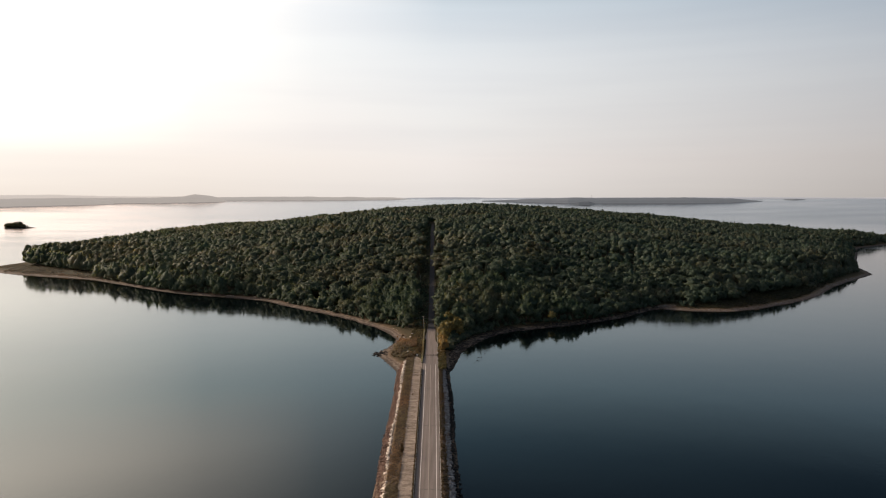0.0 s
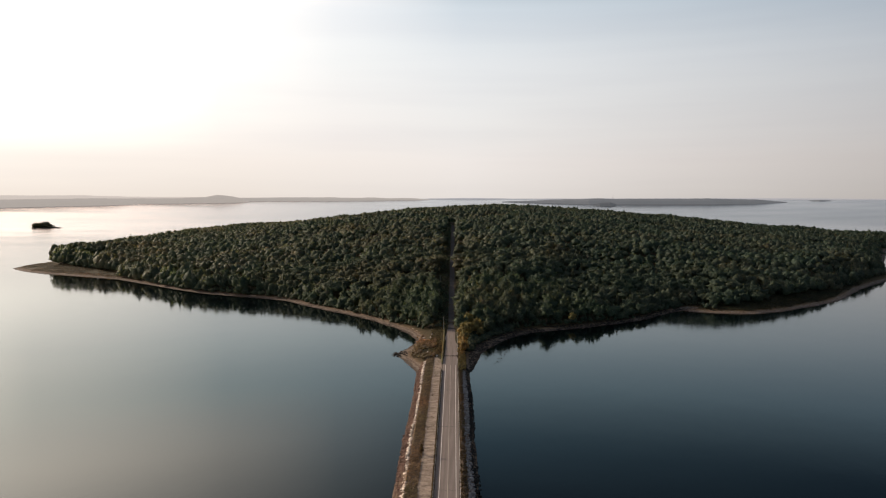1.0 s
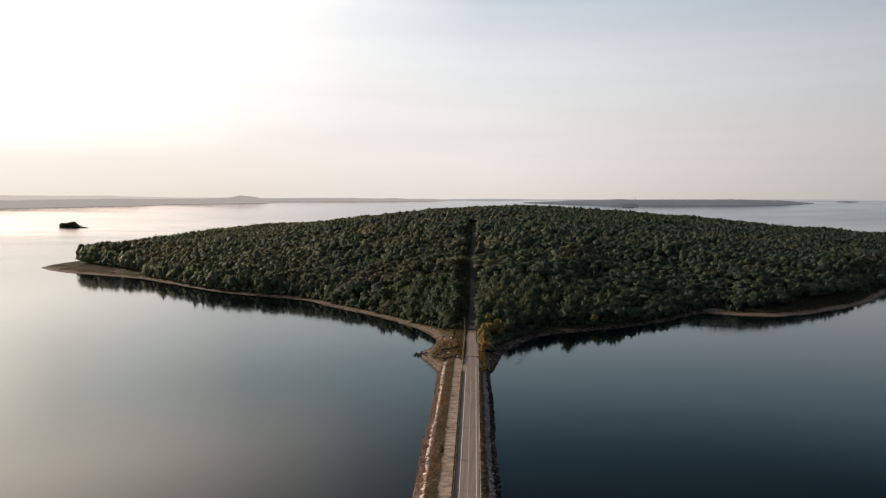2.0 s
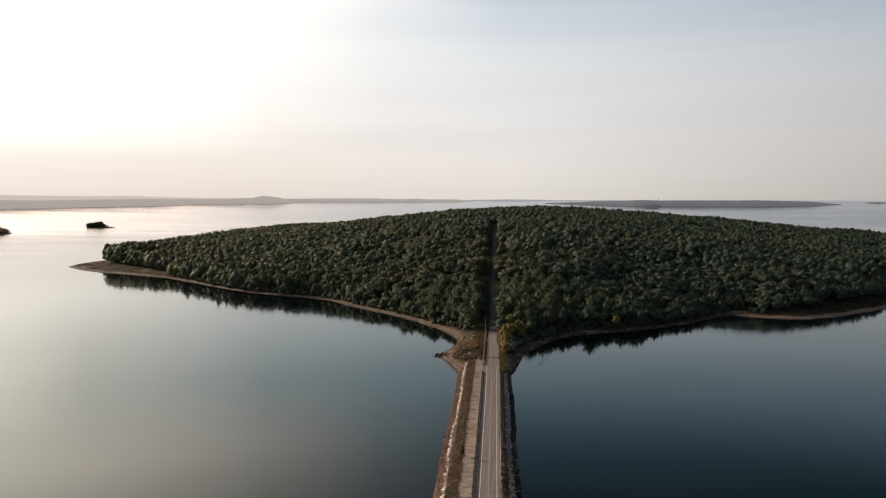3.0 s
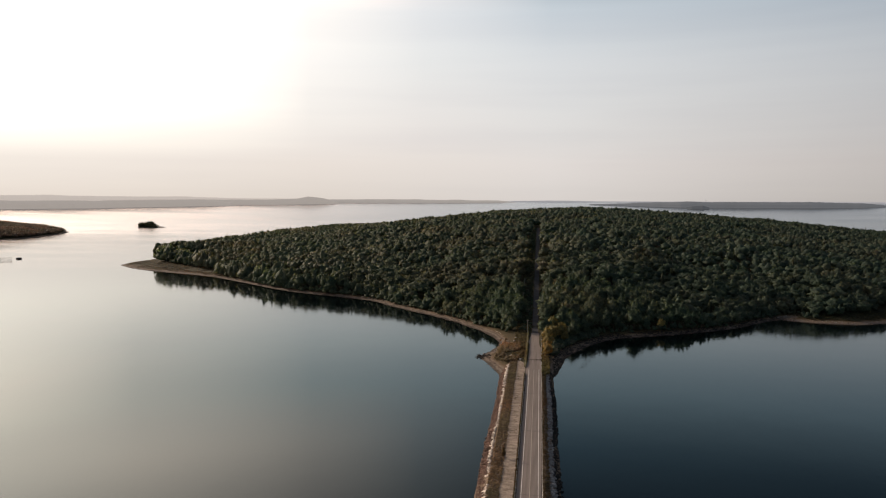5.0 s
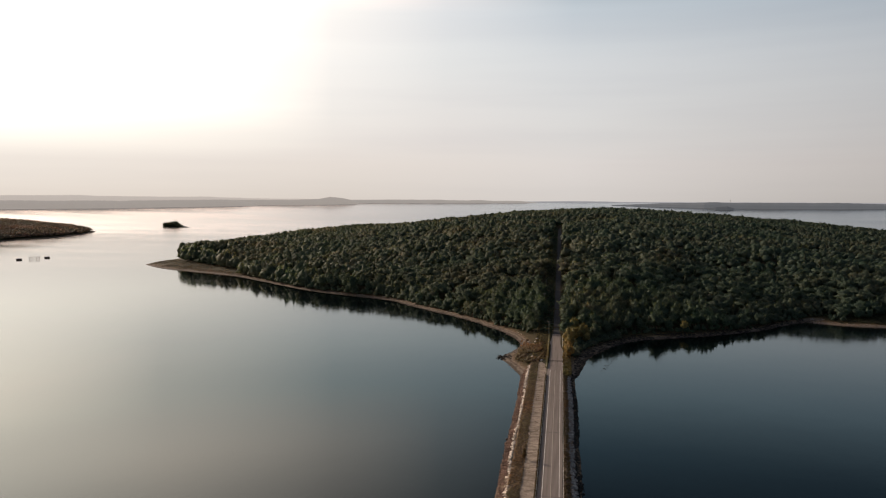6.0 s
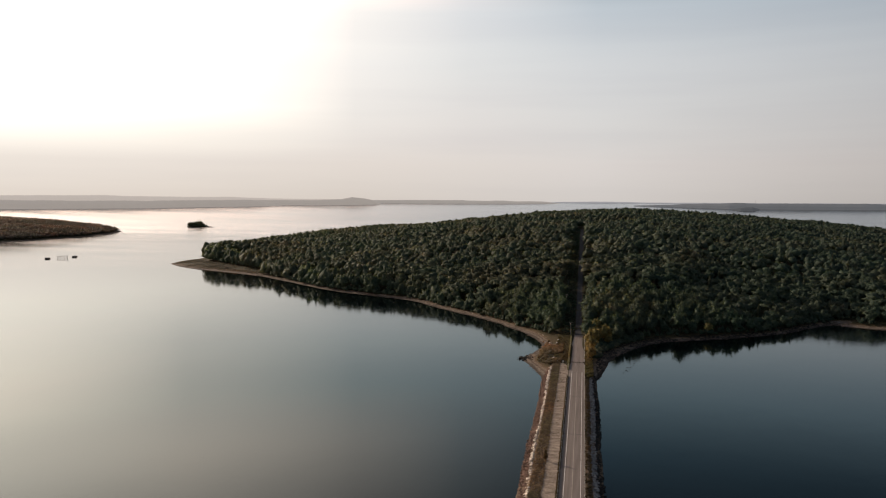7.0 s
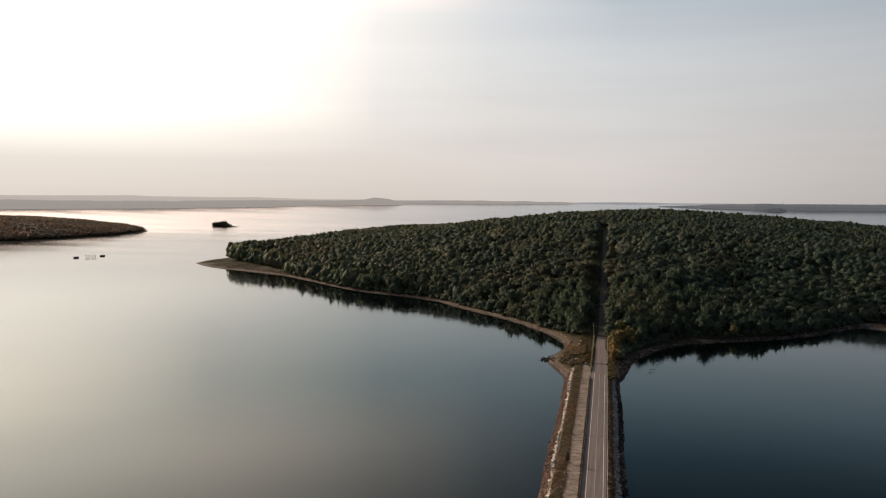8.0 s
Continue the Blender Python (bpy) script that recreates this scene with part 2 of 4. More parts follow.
def shore_material():
    """Mud at the waterline, sand and shingle with wrack lines above it, forest floor behind."""
    m = bpy.data.materials.new("shore_ground")
    m.use_nodes = True
    t = m.node_tree.nodes
    b = t["Principled BSDF"]
    geo = t.new("ShaderNodeNewGeometry")
    n1 = noise_node(m, geo.outputs["Position"], 0.08, 5, 0.6)
    n2 = noise_node(m, geo.outputs["Position"], 0.9, 5, 0.7)
    sep = t.new("ShaderNodeSeparateXYZ")
    links(m, (geo.outputs["Position"], sep.inputs[0]))
    h = t.new("ShaderNodeMath")
    h.operation, h.inputs[1].default_value = "MULTIPLY_ADD", 1.3
    links(m, (n1.outputs["Fac"], h.inputs[0]), (sep.outputs["Z"], h.inputs[2]))
    mr = t.new("ShaderNodeMapRange")
    mr.inputs["From Min"].default_value, mr.inputs["From Max"].default_value = 0.3, 5.3
    links(m, (h.outputs[0], mr.inputs["Value"]))
    r = ramp_node(m, [(0.0, (0.05, 0.043, 0.038)), (0.12, (0.09, 0.072, 0.058)), (0.19, (0.215, 0.185, 0.155)), (0.24, (0.12, 0.09, 0.07)),
                      (0.29, (0.21, 0.172, 0.138)), (0.35, (0.14, 0.10, 0.062)), (0.46, (0.085, 0.068, 0.034)), (0.65, (0.05, 0.045, 0.02))])
    links(m, (mr.outputs[0], r.inputs[0]))
    rr = ramp_node(m, [(0.3, (0.34, 0.32, 0.30)), (0.7, (1.05, 1.0, 0.94))])
    links(m, (n2.outputs["Fac"], rr.inputs[0]))
    c = mix_node(m, 1.0, r.outputs[0], rr.outputs[0], "MULTIPLY").outputs[2]
    bp = t.new("ShaderNodeBump")
    bp.inputs["Strength"].default_value, bp.inputs["Distance"].default_value = 0.5, 0.25
    links(m, (c, b.inputs["Base Color"]), (n2.outputs["Fac"], bp.inputs["Height"]), (bp.outputs[0], b.inputs["Normal"]))
    b.inputs["Roughness"].default_value, b.inputs["Specular IOR Level"].default_value = 0.9, 0.12
    return m


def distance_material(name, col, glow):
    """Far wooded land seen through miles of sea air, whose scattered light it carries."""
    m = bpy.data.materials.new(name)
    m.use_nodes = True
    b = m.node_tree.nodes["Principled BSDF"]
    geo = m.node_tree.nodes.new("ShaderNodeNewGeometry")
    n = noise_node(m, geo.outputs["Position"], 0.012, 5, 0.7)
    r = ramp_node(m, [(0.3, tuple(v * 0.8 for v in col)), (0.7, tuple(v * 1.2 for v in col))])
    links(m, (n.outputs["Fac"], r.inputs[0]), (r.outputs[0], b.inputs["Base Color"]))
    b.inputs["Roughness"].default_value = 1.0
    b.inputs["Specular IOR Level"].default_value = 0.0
    # haze's scattered light is added as emission; the land itself gives none
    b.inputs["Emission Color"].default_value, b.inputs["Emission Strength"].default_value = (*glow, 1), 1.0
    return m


M_WATER, M_SHORE = water_material(), shore_material()
M_BANK = surface("embankment_soil", [(0.3, (0.07, 0.05, 0.035)), (0.7, (0.17, 0.12, 0.08))], 0.3, 7, 0.95, 0.6, 0.2)
M_ASPHALT = surface("worn_asphalt", [(0.34, (0.122, 0.102, 0.090)), (0.5, (0.167, 0.142, 0.127)), (0.66, (0.211, 0.184, 0.166))], 0.9, 4, 0.9, 0.2, 0.02, stretch=(1.0, 0.03, 1.0))
# lane asphalt, darkened to hold the shade of the woods
M_LANE = surface("shaded_lane_asphalt", [(0.3, (0.034, 0.035, 0.038)), (0.7, (0.062, 0.062, 0.064))], 0.12, 30, 0.95, 0.2, 0.02)
M_GRAVEL = surface("packed_gravel", [(0.36, (0.10, 0.078, 0.060)), (0.47, (0.20, 0.160, 0.125)), (0.56, (0.28, 0.228, 0.180)), (0.66, (0.36, 0.30, 0.24))], 0.42, 3.5, 0.95, 0.5, 0.05, stretch=(0.45, 1.0, 1.0))
M_PAINT = surface("road_paint", [(0.35, (0.45, 0.43, 0.40)), (0.65, (0.80, 0.78, 0.74))], 0.8, 9, 0.7, 0.1, 0.01)
M_YELLOW = surface("yellow_road_paint", [(0.35, (0.24, 0.205, 0.165)), (0.65, (0.37, 0.32, 0.25))], 0.8, 9, 0.7, 0.1, 0.01)
M_CROSS_LINE = surface("cross_line", [(0.3, (0.095, 0.085, 0.078)), (0.7, (0.135, 0.12, 0.108))], 0.6, 9, 0.8, 0.2, 0.01)
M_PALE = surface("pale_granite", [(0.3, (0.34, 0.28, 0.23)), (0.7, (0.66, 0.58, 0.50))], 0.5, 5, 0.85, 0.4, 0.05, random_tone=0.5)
M_WEED = surface("weedy_rock", [(0.3, (0.042, 0.026, 0.020)), (0.7, (0.13, 0.073, 0.053))], 0.35, 5, 0.8, 0.5, 0.1, random_tone=0.35)
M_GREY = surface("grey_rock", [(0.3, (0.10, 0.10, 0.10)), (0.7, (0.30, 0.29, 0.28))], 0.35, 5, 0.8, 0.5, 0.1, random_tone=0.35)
M_DARK = surface("wet_dark_rock", [(0.3, (0.010, 0.010, 0.010)), (0.7, (0.03, 0.028, 0.026))], 0.35, 5, 0.95, 0.5, 0.1, random_tone=0.3)
M_STONE = surface("shore_stone", [(0.3, (0.05, 0.038, 0.03)), (0.7, (0.19, 0.145, 0.11))], 0.35, 5, 0.8, 0.5, 0.1, random_tone=0.4)
M_DRIFT = surface("driftwood", [(0.3, (0.26, 0.22, 0.18)), (0.7, (0.45, 0.40, 0.34))], 1.5, 6, 0.9, 0.3, 0.02)
M_BARK = surface("bark", [(0.3, (0.06, 0.045, 0.035)), (0.7, (0.15, 0.12, 0.095))], 1.5, 6, 0.95, 0.6, 0.05)
M_POLE = surface("weathered_pole_wood", [(0.3, (0.26, 0.24, 0.20)), (0.7, (0.46, 0.42, 0.36))], 1.5, 6, 0.9, 0.3, 0.02)
M_STEEL = surface("galvanised_steel", [(0.3, (0.35, 0.35, 0.34)), (0.7, (0.5, 0.5, 0.48))], 1.5, 6, 0.5, 0.1, 0.01, metal=0.7)
M_RUST = surface("dark_rusty_steel", [(0.3, (0.03, 0.025, 0.022)), (0.7, (0.08, 0.06, 0.05))], 0.8, 6, 0.8, 0.3, 0.02)
M_LEAF = leaf_material("mixed_broadleaf", [(0.25, (0.033, 0.054, 0.039)), (0.40, (0.046, 0.072, 0.050)), (0.54, (0.063, 0.091, 0.060)), (0.66, (0.085, 0.101, 0.069)), (0.80, (0.106, 0.102, 0.073))], 0.09, 0.24, sunward_tint=True)
M_SPRUCE = leaf_material("spruce_needles", [(0.3, (0.022, 0.032, 0.020)), (0.7, (0.043, 0.055, 0.032))])
M_SHRUB = leaf_material("dry_shrub", [(0.3, (0.094, 0.080, 0.054)), (0.5, (0.155, 0.126, 0.083)), (0.7, (0.18, 0.158, 0.106))], 0.15)
# peninsula's autumn brown is lightened, sea haze put into the leaf colour
M_BROWN = leaf_material("hazed_autumn_woods", [(0.3, (0.125, 0.104, 0.083)), (0.5, (0.155, 0.126, 0.099)), (0.7, (0.175, 0.138, 0.105))], 0.02, 0.10, relief=0.2)
M_RUSSET = leaf_material("russet_broadleaf", [(0.3, (0.115, 0.114, 0.048)), (0.55, (0.165, 0.146, 0.060)), (0.75, (0.175, 0.135, 0.060))], 0.2)
M_WEEDS = leaf_material("dark_weeds", [(0.3, (0.045, 0.038, 0.018)), (0.7, (0.10, 0.075, 0.04))], 0.2)
M_MARSH = leaf_material("shaded_marsh_grass", [(0.3, (0.020, 0.026, 0.013)), (0.7, (0.050, 0.050, 0.026))], 0.05)
M_BENT = leaf_material("bleached_bank_grass", [(0.3, (0.125, 0.100, 0.066)), (0.5, (0.195, 0.155, 0.103)), (0.7, (0.24, 0.20, 0.14))], 0.12)
M_STRAW = leaf_material("straw_grass", [(0.3, (0.125, 0.13, 0.06)), (0.7, (0.20, 0.195, 0.10))], 0.3)
M_GRASS = leaf_material("verge_grass", [(0.3, (0.075, 0.07, 0.03)), (0.7, (0.14, 0.115, 0.05))], 0.2)


# ---- mesh helpers ----
def part(name, bm, material, parent=None, label=""):
    me = bpy.data.meshes.new(name)
    bm.to_mesh(me)
    bm.free()
    me.materials.append(material)
    ob = new(name, me)
    if parent:
        ob.parent = parent
    return tagged(ob, label)


def array_mesh(name, verts, faces, material, smooth=False):
    """A mesh from numpy arrays; faces all triangles or all quads."""
    verts, faces = np.asarray(verts, np.float32), np.asarray(faces, np.int32)
    n, k = faces.shape
    me = bpy.data.meshes.new(name)
    me.vertices.add(len(verts))
    me.vertices.foreach_set("co", verts.ravel())
    me.loops.add(n * k)
    me.loops.foreach_set("vertex_index", faces.ravel())
    me.polygons.add(n)
    me.polygons.foreach_set("loop_start", np.arange(0, n * k, k, dtype=np.int32))
    me.update(calc_edges=True)
    me.polygons.foreach_set("use_smooth", np.full(n, smooth))
    me.materials.append(material)
    return me


def empty(name, m):
    e = new(name)
    e.matrix_world = m
    return e


def bm_box(bm, size, at, rot=None):
    m = Matrix.Translation(at) @ (rot or Matrix()) @ Matrix.Diagonal((*size, 1))
    return bmesh.ops.create_cube(bm, size=1, matrix=m)


def bm_rod(bm, a, b, r1, r2, seg=7):
    a, b = Vector(a), Vector(b)
    d = b - a
    m = Matrix.Translation((a + b) / 2) @ d.to_track_quat("Z", "Y").to_matrix().to_4x4()
    bmesh.ops.create_cone(bm, cap_ends=True, segments=seg, radius1=r1, radius2=r2, depth=d.length, matrix=m)


def grid_faces(nu, nv):
    i = np.arange(nu * nv).reshape(nu, nv)
    return np.stack([i[:-1, :-1], i[1:, :-1], i[1:, 1:], i[:-1, 1:]], -1).reshape(-1, 4)


def fbm(x, y, scale, seed):
    """Smooth value noise of a few octaves, about -1 to 1."""
    out, amp = 0.0, 1.0
    rs = np.random.RandomState(seed)
    for k in range(4):
        tab = rs.rand(128, 128) * 2 - 1
        px, py = x / scale * 2 ** k, y / scale * 2 ** k
        ix, iy = np.floor(px).astype(int), np.floor(py).astype(int)
        fx, fy = px - ix, py - iy
        fx, fy = fx * fx * (3 - 2 * fx), fy * fy * (3 - 2 * fy)
        g = lambda a, b: tab[a % 128, b % 128]
        out = out + amp * ((g(ix, iy) * (1 - fx) + g(ix + 1, iy) * fx) * (1 - fy) + (g(ix, iy + 1) * (1 - fx) + g(ix + 1, iy + 1) * fx) * fy)
        amp *= 0.5
    return out / 1.6


def rounded(points, steps=5, closed=True):
    """A Catmull-Rom curve through the points."""
    p, out = np.array(points, float), []
    n = len(p)
    for i in range(n if closed else n - 1):
        a, b, c, d = (p[(i + k) % n] if closed else p[min(max(i + k, 0), n - 1)] for k in (-1, 0, 1, 2))
        for s in np.arange(steps) / steps:
            out.append(0.5 * (2 * b + (c - a) * s + (2 * a - 5 * b + 4 * c - d) * s ** 2 + (3 * b - a - 3 * c + d) * s ** 3))
    return np.array(out)


def shore_distance(x, y, line):
    """Distance to a closed shoreline, positive on land."""
    best, inside = np.full(x.shape, 1e9), np.zeros(x.shape, bool)
    for (ax, ay), (bx, by) in zip(line, np.roll(line, -1, 0)):
        dx, dy = bx - ax, by - ay
        s = np.clip(((x - ax) * dx + (y - ay) * dy) / max(dx * dx + dy * dy, 1e-9), 0, 1)
        best = np.minimum(best, (x - ax - s * dx) ** 2 + (y - ay - s * dy) ** 2)
        if dy:
            inside ^= ((ay > y) != (by > y)) & (x < dx * (y - ay) / dy + ax)
    return np.where(inside, 1, -1) * np.sqrt(best)


# ---- water: one sheet out to the horizon, which lies within the far bay's rise ----
FLAT, BEND, EDGE = 2500.0, 3300.0, 4985.0
SLOPE = EYE[2] / ((BEND - FLAT) / 2 + EDGE - BEND)


def sheet_height(r):
    """The bay's height by distance: level, then a slight even rise to the horizon."""
    return np.where(r < FLAT, 0.0, np.where(r < BEND, SLOPE * (r - FLAT) ** 2 / (2 * (BEND - FLAT)), SLOPE * ((BEND - FLAT) / 2 + r - BEND)))


SHEET = np.linspace(FLAT, EDGE - 0.5, 4000)
SEEN = EYE[2] * SHEET / (EYE[2] - sheet_height(SHEET))


def far_radius(d):
    return np.where(d < FLAT, d, np.interp(d, SEEN, SHEET))


def build_water():
    r = np.concatenate([[5, 60, 150, 300, 600, 1000, 1600, 2100], np.linspace(FLAT, BEND, 17), [3700, 4100, 4500, 4800, EDGE]])
    a = np.linspace(0, 2 * math.pi, 181)
    z = sheet_height(r)
    v = np.stack([np.outer(r, np.sin(a)), np.outer(r, np.cos(a)), np.outer(z, np.ones_like(a))], -1).reshape(-1, 3)
    ob = new("water", array_mesh("water", v, grid_faces(len(r), len(a))[:, ::-1], M_WATER, True))
    return tagged(ob, "calm grey-blue bay water with faint ripples", "water", kind="structure")


build_water()


# ---- the causeway and its road ----
def road_x(y):
    return -5.2 - 0.0125 * (y - 240)


def strip(name, offsets, ys, material, label, category, kind="structure", wobble=0.0, seed=3):
    """A band along the road: pairs of offset from its centre line and height."""
    ys = np.asarray(ys, float)
    v = []
    for k, (u, z) in enumerate(offsets):
        w = wobble * fbm(ys, ys * 0 + 7.3 * k, 14.0, seed + k)
        zz = z(ys) if callable(z) else z + 0 * ys
        v.append(np.stack([road_x(ys) + u + w, ys, zz], -1))
    v = np.stack(v, 0)
    ob = new(name, array_mesh(name, v.reshape(-1, 3), grid_faces(len(offsets), len(ys))[:, ::-1], material))
    return tagged(ob, label, category, kind=kind)


# ---- the island ----
SHORE = [(-20, 395), (-26.5, 411), (-29, 432), (-37, 456), (-45, 481), (-38, 503), (-36, 527), (-39, 545), (-51, 573), (-70, 602), (-82, 619), (-119, 659),
         (-161, 705), (-198, 741), (-303, 794), (-395, 869), (-467, 927), (-569, 974), (-626, 1005), (-677, 1049), (-690, 1085), (-685, 1140),
         (-680, 1250), (-700, 1500), (-720, 1850), (-650, 2250), (-450, 2650), (-100, 2850), (400, 2850), (760, 2600), (900, 2250), (960, 1960),
         (1050, 1800), (1105, 1735), (1075, 1680), (960, 1570), (880, 1500), (773, 1322), (690, 1180), (640, 1090), (605, 1000), (585, 972), (475, 855), (399, 757), (325, 694),
         (284, 669), (264, 663), (235, 668), (213, 679), (222, 692), (190, 662), (153, 622), (100, 586), (61, 566), (41, 547), (26, 521), (17, 503),
         (11, 476), (7.0, 445), (3, 425), (-1, 395)]
LINE = rounded(SHORE)


REACH, MID, WIDE, HILL = 330.0, 70.0, 800.0, 81.0


def open_height(x, y):
    """Beach, a bluff that grows westward, then the long rise to the crest."""
    d = shore_distance(x, y, LINE) + 1.6 * fbm(x, y, 22.0, 11)
    low = np.where(d < 0, 0.12 * d, np.minimum(d, 10) * 0.2)
    inland = np.maximum(d - 10, 0)
    bluff = np.clip(inland / np.where(x < -440, 60, 22), 0, 1) * np.interp(x, [-650, -350, -60, 60, 500], [8.0, 5.5, 1.5, 0.5, 3.0])
    hill = HILL * (1 - np.exp(-inland / REACH)) * (inland / (inland + 45)) * np.where(x < MID, np.exp(-np.abs((x - MID) / 590) ** 2.4), np.exp(-np.abs((x - MID) / WIDE) ** 1.7))
    return np.maximum(low, -4) + bluff + hill + np.clip(inland / 40, 0, 1) * 1.2 * fbm(x, y, 60.0, 5), d


ROAD_Y = np.arange(540.0, 3001.0, 20.0)
ROAD_Z = np.maximum(np.maximum.accumulate(open_height(road_x(ROAD_Y), ROAD_Y)[0] - 0.6), 3.0)
ROAD_Z[ROAD_Y < 580] = 3.0


def road_height(y):
    """The causeway's level, then the rise of the wooded lane."""
    return np.interp(np.asarray(y, float), ROAD_Y, ROAD_Z)


def island_height(x, y):
    """The ground, levelled along the road."""
    z, d = open_height(x, y)
    near = np.clip((9.0 - np.abs(x - road_x(y))) / 5.0, 0, 1) * np.clip((d + 2) / 6, 0, 1) * (y < 1260)
    return z * (1 - near) + road_height(y) * near, d


def build_island():
    xs = np.concatenate([np.arange(-900, -460, 14), np.arange(-460, -130, 5), np.arange(-130, 130, 2), np.arange(130, 470, 5), np.arange(470, 1400, 14)])
    ys = np.concatenate([np.arange(380, 700, 2.5), np.arange(700, 1180, 5), np.arange(1180, 3400, 24)])
    x, y = np.meshgrid(xs, ys, indexing="ij")
    z, d = island_height(x, y)
    ob = new("ground", array_mesh("ground", np.stack([x, y, z], -1).reshape(-1, 3), grid_faces(len(xs), len(ys)), M_SHORE, True))
    return tagged(ob, "wooded island ground with a sandy shingle shore", "island", kind="structure")


build_island()

YS = np.concatenate([np.arange(-400, 180, 20.0), np.arange(180, 481, 2.0)])
strip("causeway", [(-22.2, -2.0), (-19.6, 0.1), (-17.6, 1.5), (-15.5, 2.7), (-12.0, 2.85), (6.0, 2.85), (8.5, 1.6), (11.5, 0.0), (14.0, -2.0)], YS, M_BANK,
      "earth and rock causeway embankment across the bay", "causeway", wobble=0.5)
strip("gravel_shoulder", [(-10.9, 2.86), (-10.6, 2.93), (-5.6, 2.95), (-5.2, 2.86)], YS[YS < 462], M_GRAVEL, "pale packed gravel shoulder beside the road", "gravel shoulder", wobble=0.35)
for ys, left, right in ((np.concatenate([YS, np.arange(484, 562, 4.0)]), -4.8, 4.2), (np.concatenate([[560], np.arange(566, 1240, 8.0)]), -2.5, 2.3)):
    strip("road", [(left - 0.15, lambda y: road_height(y) - 0.06), (left, lambda y: road_height(y)), (0.0, lambda y: road_height(y) + 0.05), (right, lambda y: road_height(y)), (right + 0.15, lambda y: road_height(y) - 0.06)],
          ys, M_ASPHALT if left < -4 else M_LANE, "worn grey-brown two-lane asphalt road" if left < -4 else "narrow asphalt lane through the woods, shade put into its colour", "road", wobble=0.08)
LY = YS[YS < 440]
for u in (-3.05, 3.05):
    strip("road_edge_line", [(u - 0.09, 3.021), (u + 0.09, 3.021)], LY, M_PAINT, "faded white painted road edge line", "road marking")
strip("road_centre_line", [(-0.09, 3.056), (0.09, 3.056)], LY, M_YELLOW, "worn yellow painted centre line", "road marking")


# ---- far shores ----
def far_point(az, el, r):
    a = radians(az)
    return (-r * math.sin(a), r * math.cos(a), EYE[2] + r * math.tan(radians(el)))


def ridge(name, profile, material, label, seed, rough=0.03, step=0.06):
    """A low wooded coast: rows of azimuth, elevation of its waterline and of its skyline."""
    p = np.array(profile, float)
    p = p[np.argsort(p[:, 0])]
    az = np.arange(p[0, 0], p[-1, 0] + 1e-6, step)
    base, top = np.interp(az, p[:, 0], p[:, 1]), np.interp(az, p[:, 0], p[:, 2])
    top = top + rough * (fbm(az, az * 0, 1.5, seed) + 0.35 * fbm(az, az * 0, 0.2, seed + 1)) * np.clip((top - base) / 0.2, 0, 1)
    v = []
    for k, (s, dr) in enumerate(((0.0, 0.0), (0.55, 6.0), (0.9, 25.0), (1.0, 45.0), (0.6, 70.0))):
        row = []
        for a, b, tp in zip(az, base, top):
            d = EYE[2] / math.tan(radians(max(-b, 0.02)))
            r = float(far_radius(np.array(d))) + dr
            row.append(far_point(a, b - (0.02 if k == 0 else 0) + (tp - b) * s, r))
        v.append(row)
    v = np.array(v)
    ob = new(name, array_mesh(name, v.reshape(-1, 3), grid_faces(v.shape[0], v.shape[1])[:, ::-1], material))
    return tagged(ob, label, "distant coast", kind="structure")


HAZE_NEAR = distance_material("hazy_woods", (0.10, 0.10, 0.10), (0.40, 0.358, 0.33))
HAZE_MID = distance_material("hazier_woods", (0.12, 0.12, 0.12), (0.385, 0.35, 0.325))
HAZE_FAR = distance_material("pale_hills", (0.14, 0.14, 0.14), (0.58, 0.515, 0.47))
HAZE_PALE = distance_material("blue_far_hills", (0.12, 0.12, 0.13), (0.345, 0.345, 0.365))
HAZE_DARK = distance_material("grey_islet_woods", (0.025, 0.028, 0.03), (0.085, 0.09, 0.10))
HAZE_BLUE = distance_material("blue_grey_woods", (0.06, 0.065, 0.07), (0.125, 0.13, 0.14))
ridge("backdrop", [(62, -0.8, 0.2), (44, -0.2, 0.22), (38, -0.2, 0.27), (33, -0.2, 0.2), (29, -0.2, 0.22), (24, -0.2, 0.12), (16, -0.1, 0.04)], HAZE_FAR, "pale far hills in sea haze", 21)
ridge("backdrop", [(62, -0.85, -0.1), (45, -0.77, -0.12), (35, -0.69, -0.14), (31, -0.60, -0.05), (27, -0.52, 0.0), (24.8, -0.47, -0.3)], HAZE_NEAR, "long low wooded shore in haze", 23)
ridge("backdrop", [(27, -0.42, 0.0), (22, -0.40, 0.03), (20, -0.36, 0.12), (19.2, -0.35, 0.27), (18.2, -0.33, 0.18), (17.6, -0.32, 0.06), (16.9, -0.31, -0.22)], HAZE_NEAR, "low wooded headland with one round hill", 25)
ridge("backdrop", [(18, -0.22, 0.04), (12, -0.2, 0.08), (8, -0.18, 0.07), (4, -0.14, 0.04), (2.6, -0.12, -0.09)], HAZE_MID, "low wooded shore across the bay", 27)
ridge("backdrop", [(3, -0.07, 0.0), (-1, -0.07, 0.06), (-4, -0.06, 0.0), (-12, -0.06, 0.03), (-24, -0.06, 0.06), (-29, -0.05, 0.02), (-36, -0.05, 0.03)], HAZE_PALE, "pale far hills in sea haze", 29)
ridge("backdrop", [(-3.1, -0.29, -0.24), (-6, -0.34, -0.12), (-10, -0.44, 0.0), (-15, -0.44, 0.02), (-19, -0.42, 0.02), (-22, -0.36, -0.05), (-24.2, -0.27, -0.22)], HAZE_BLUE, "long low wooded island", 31)
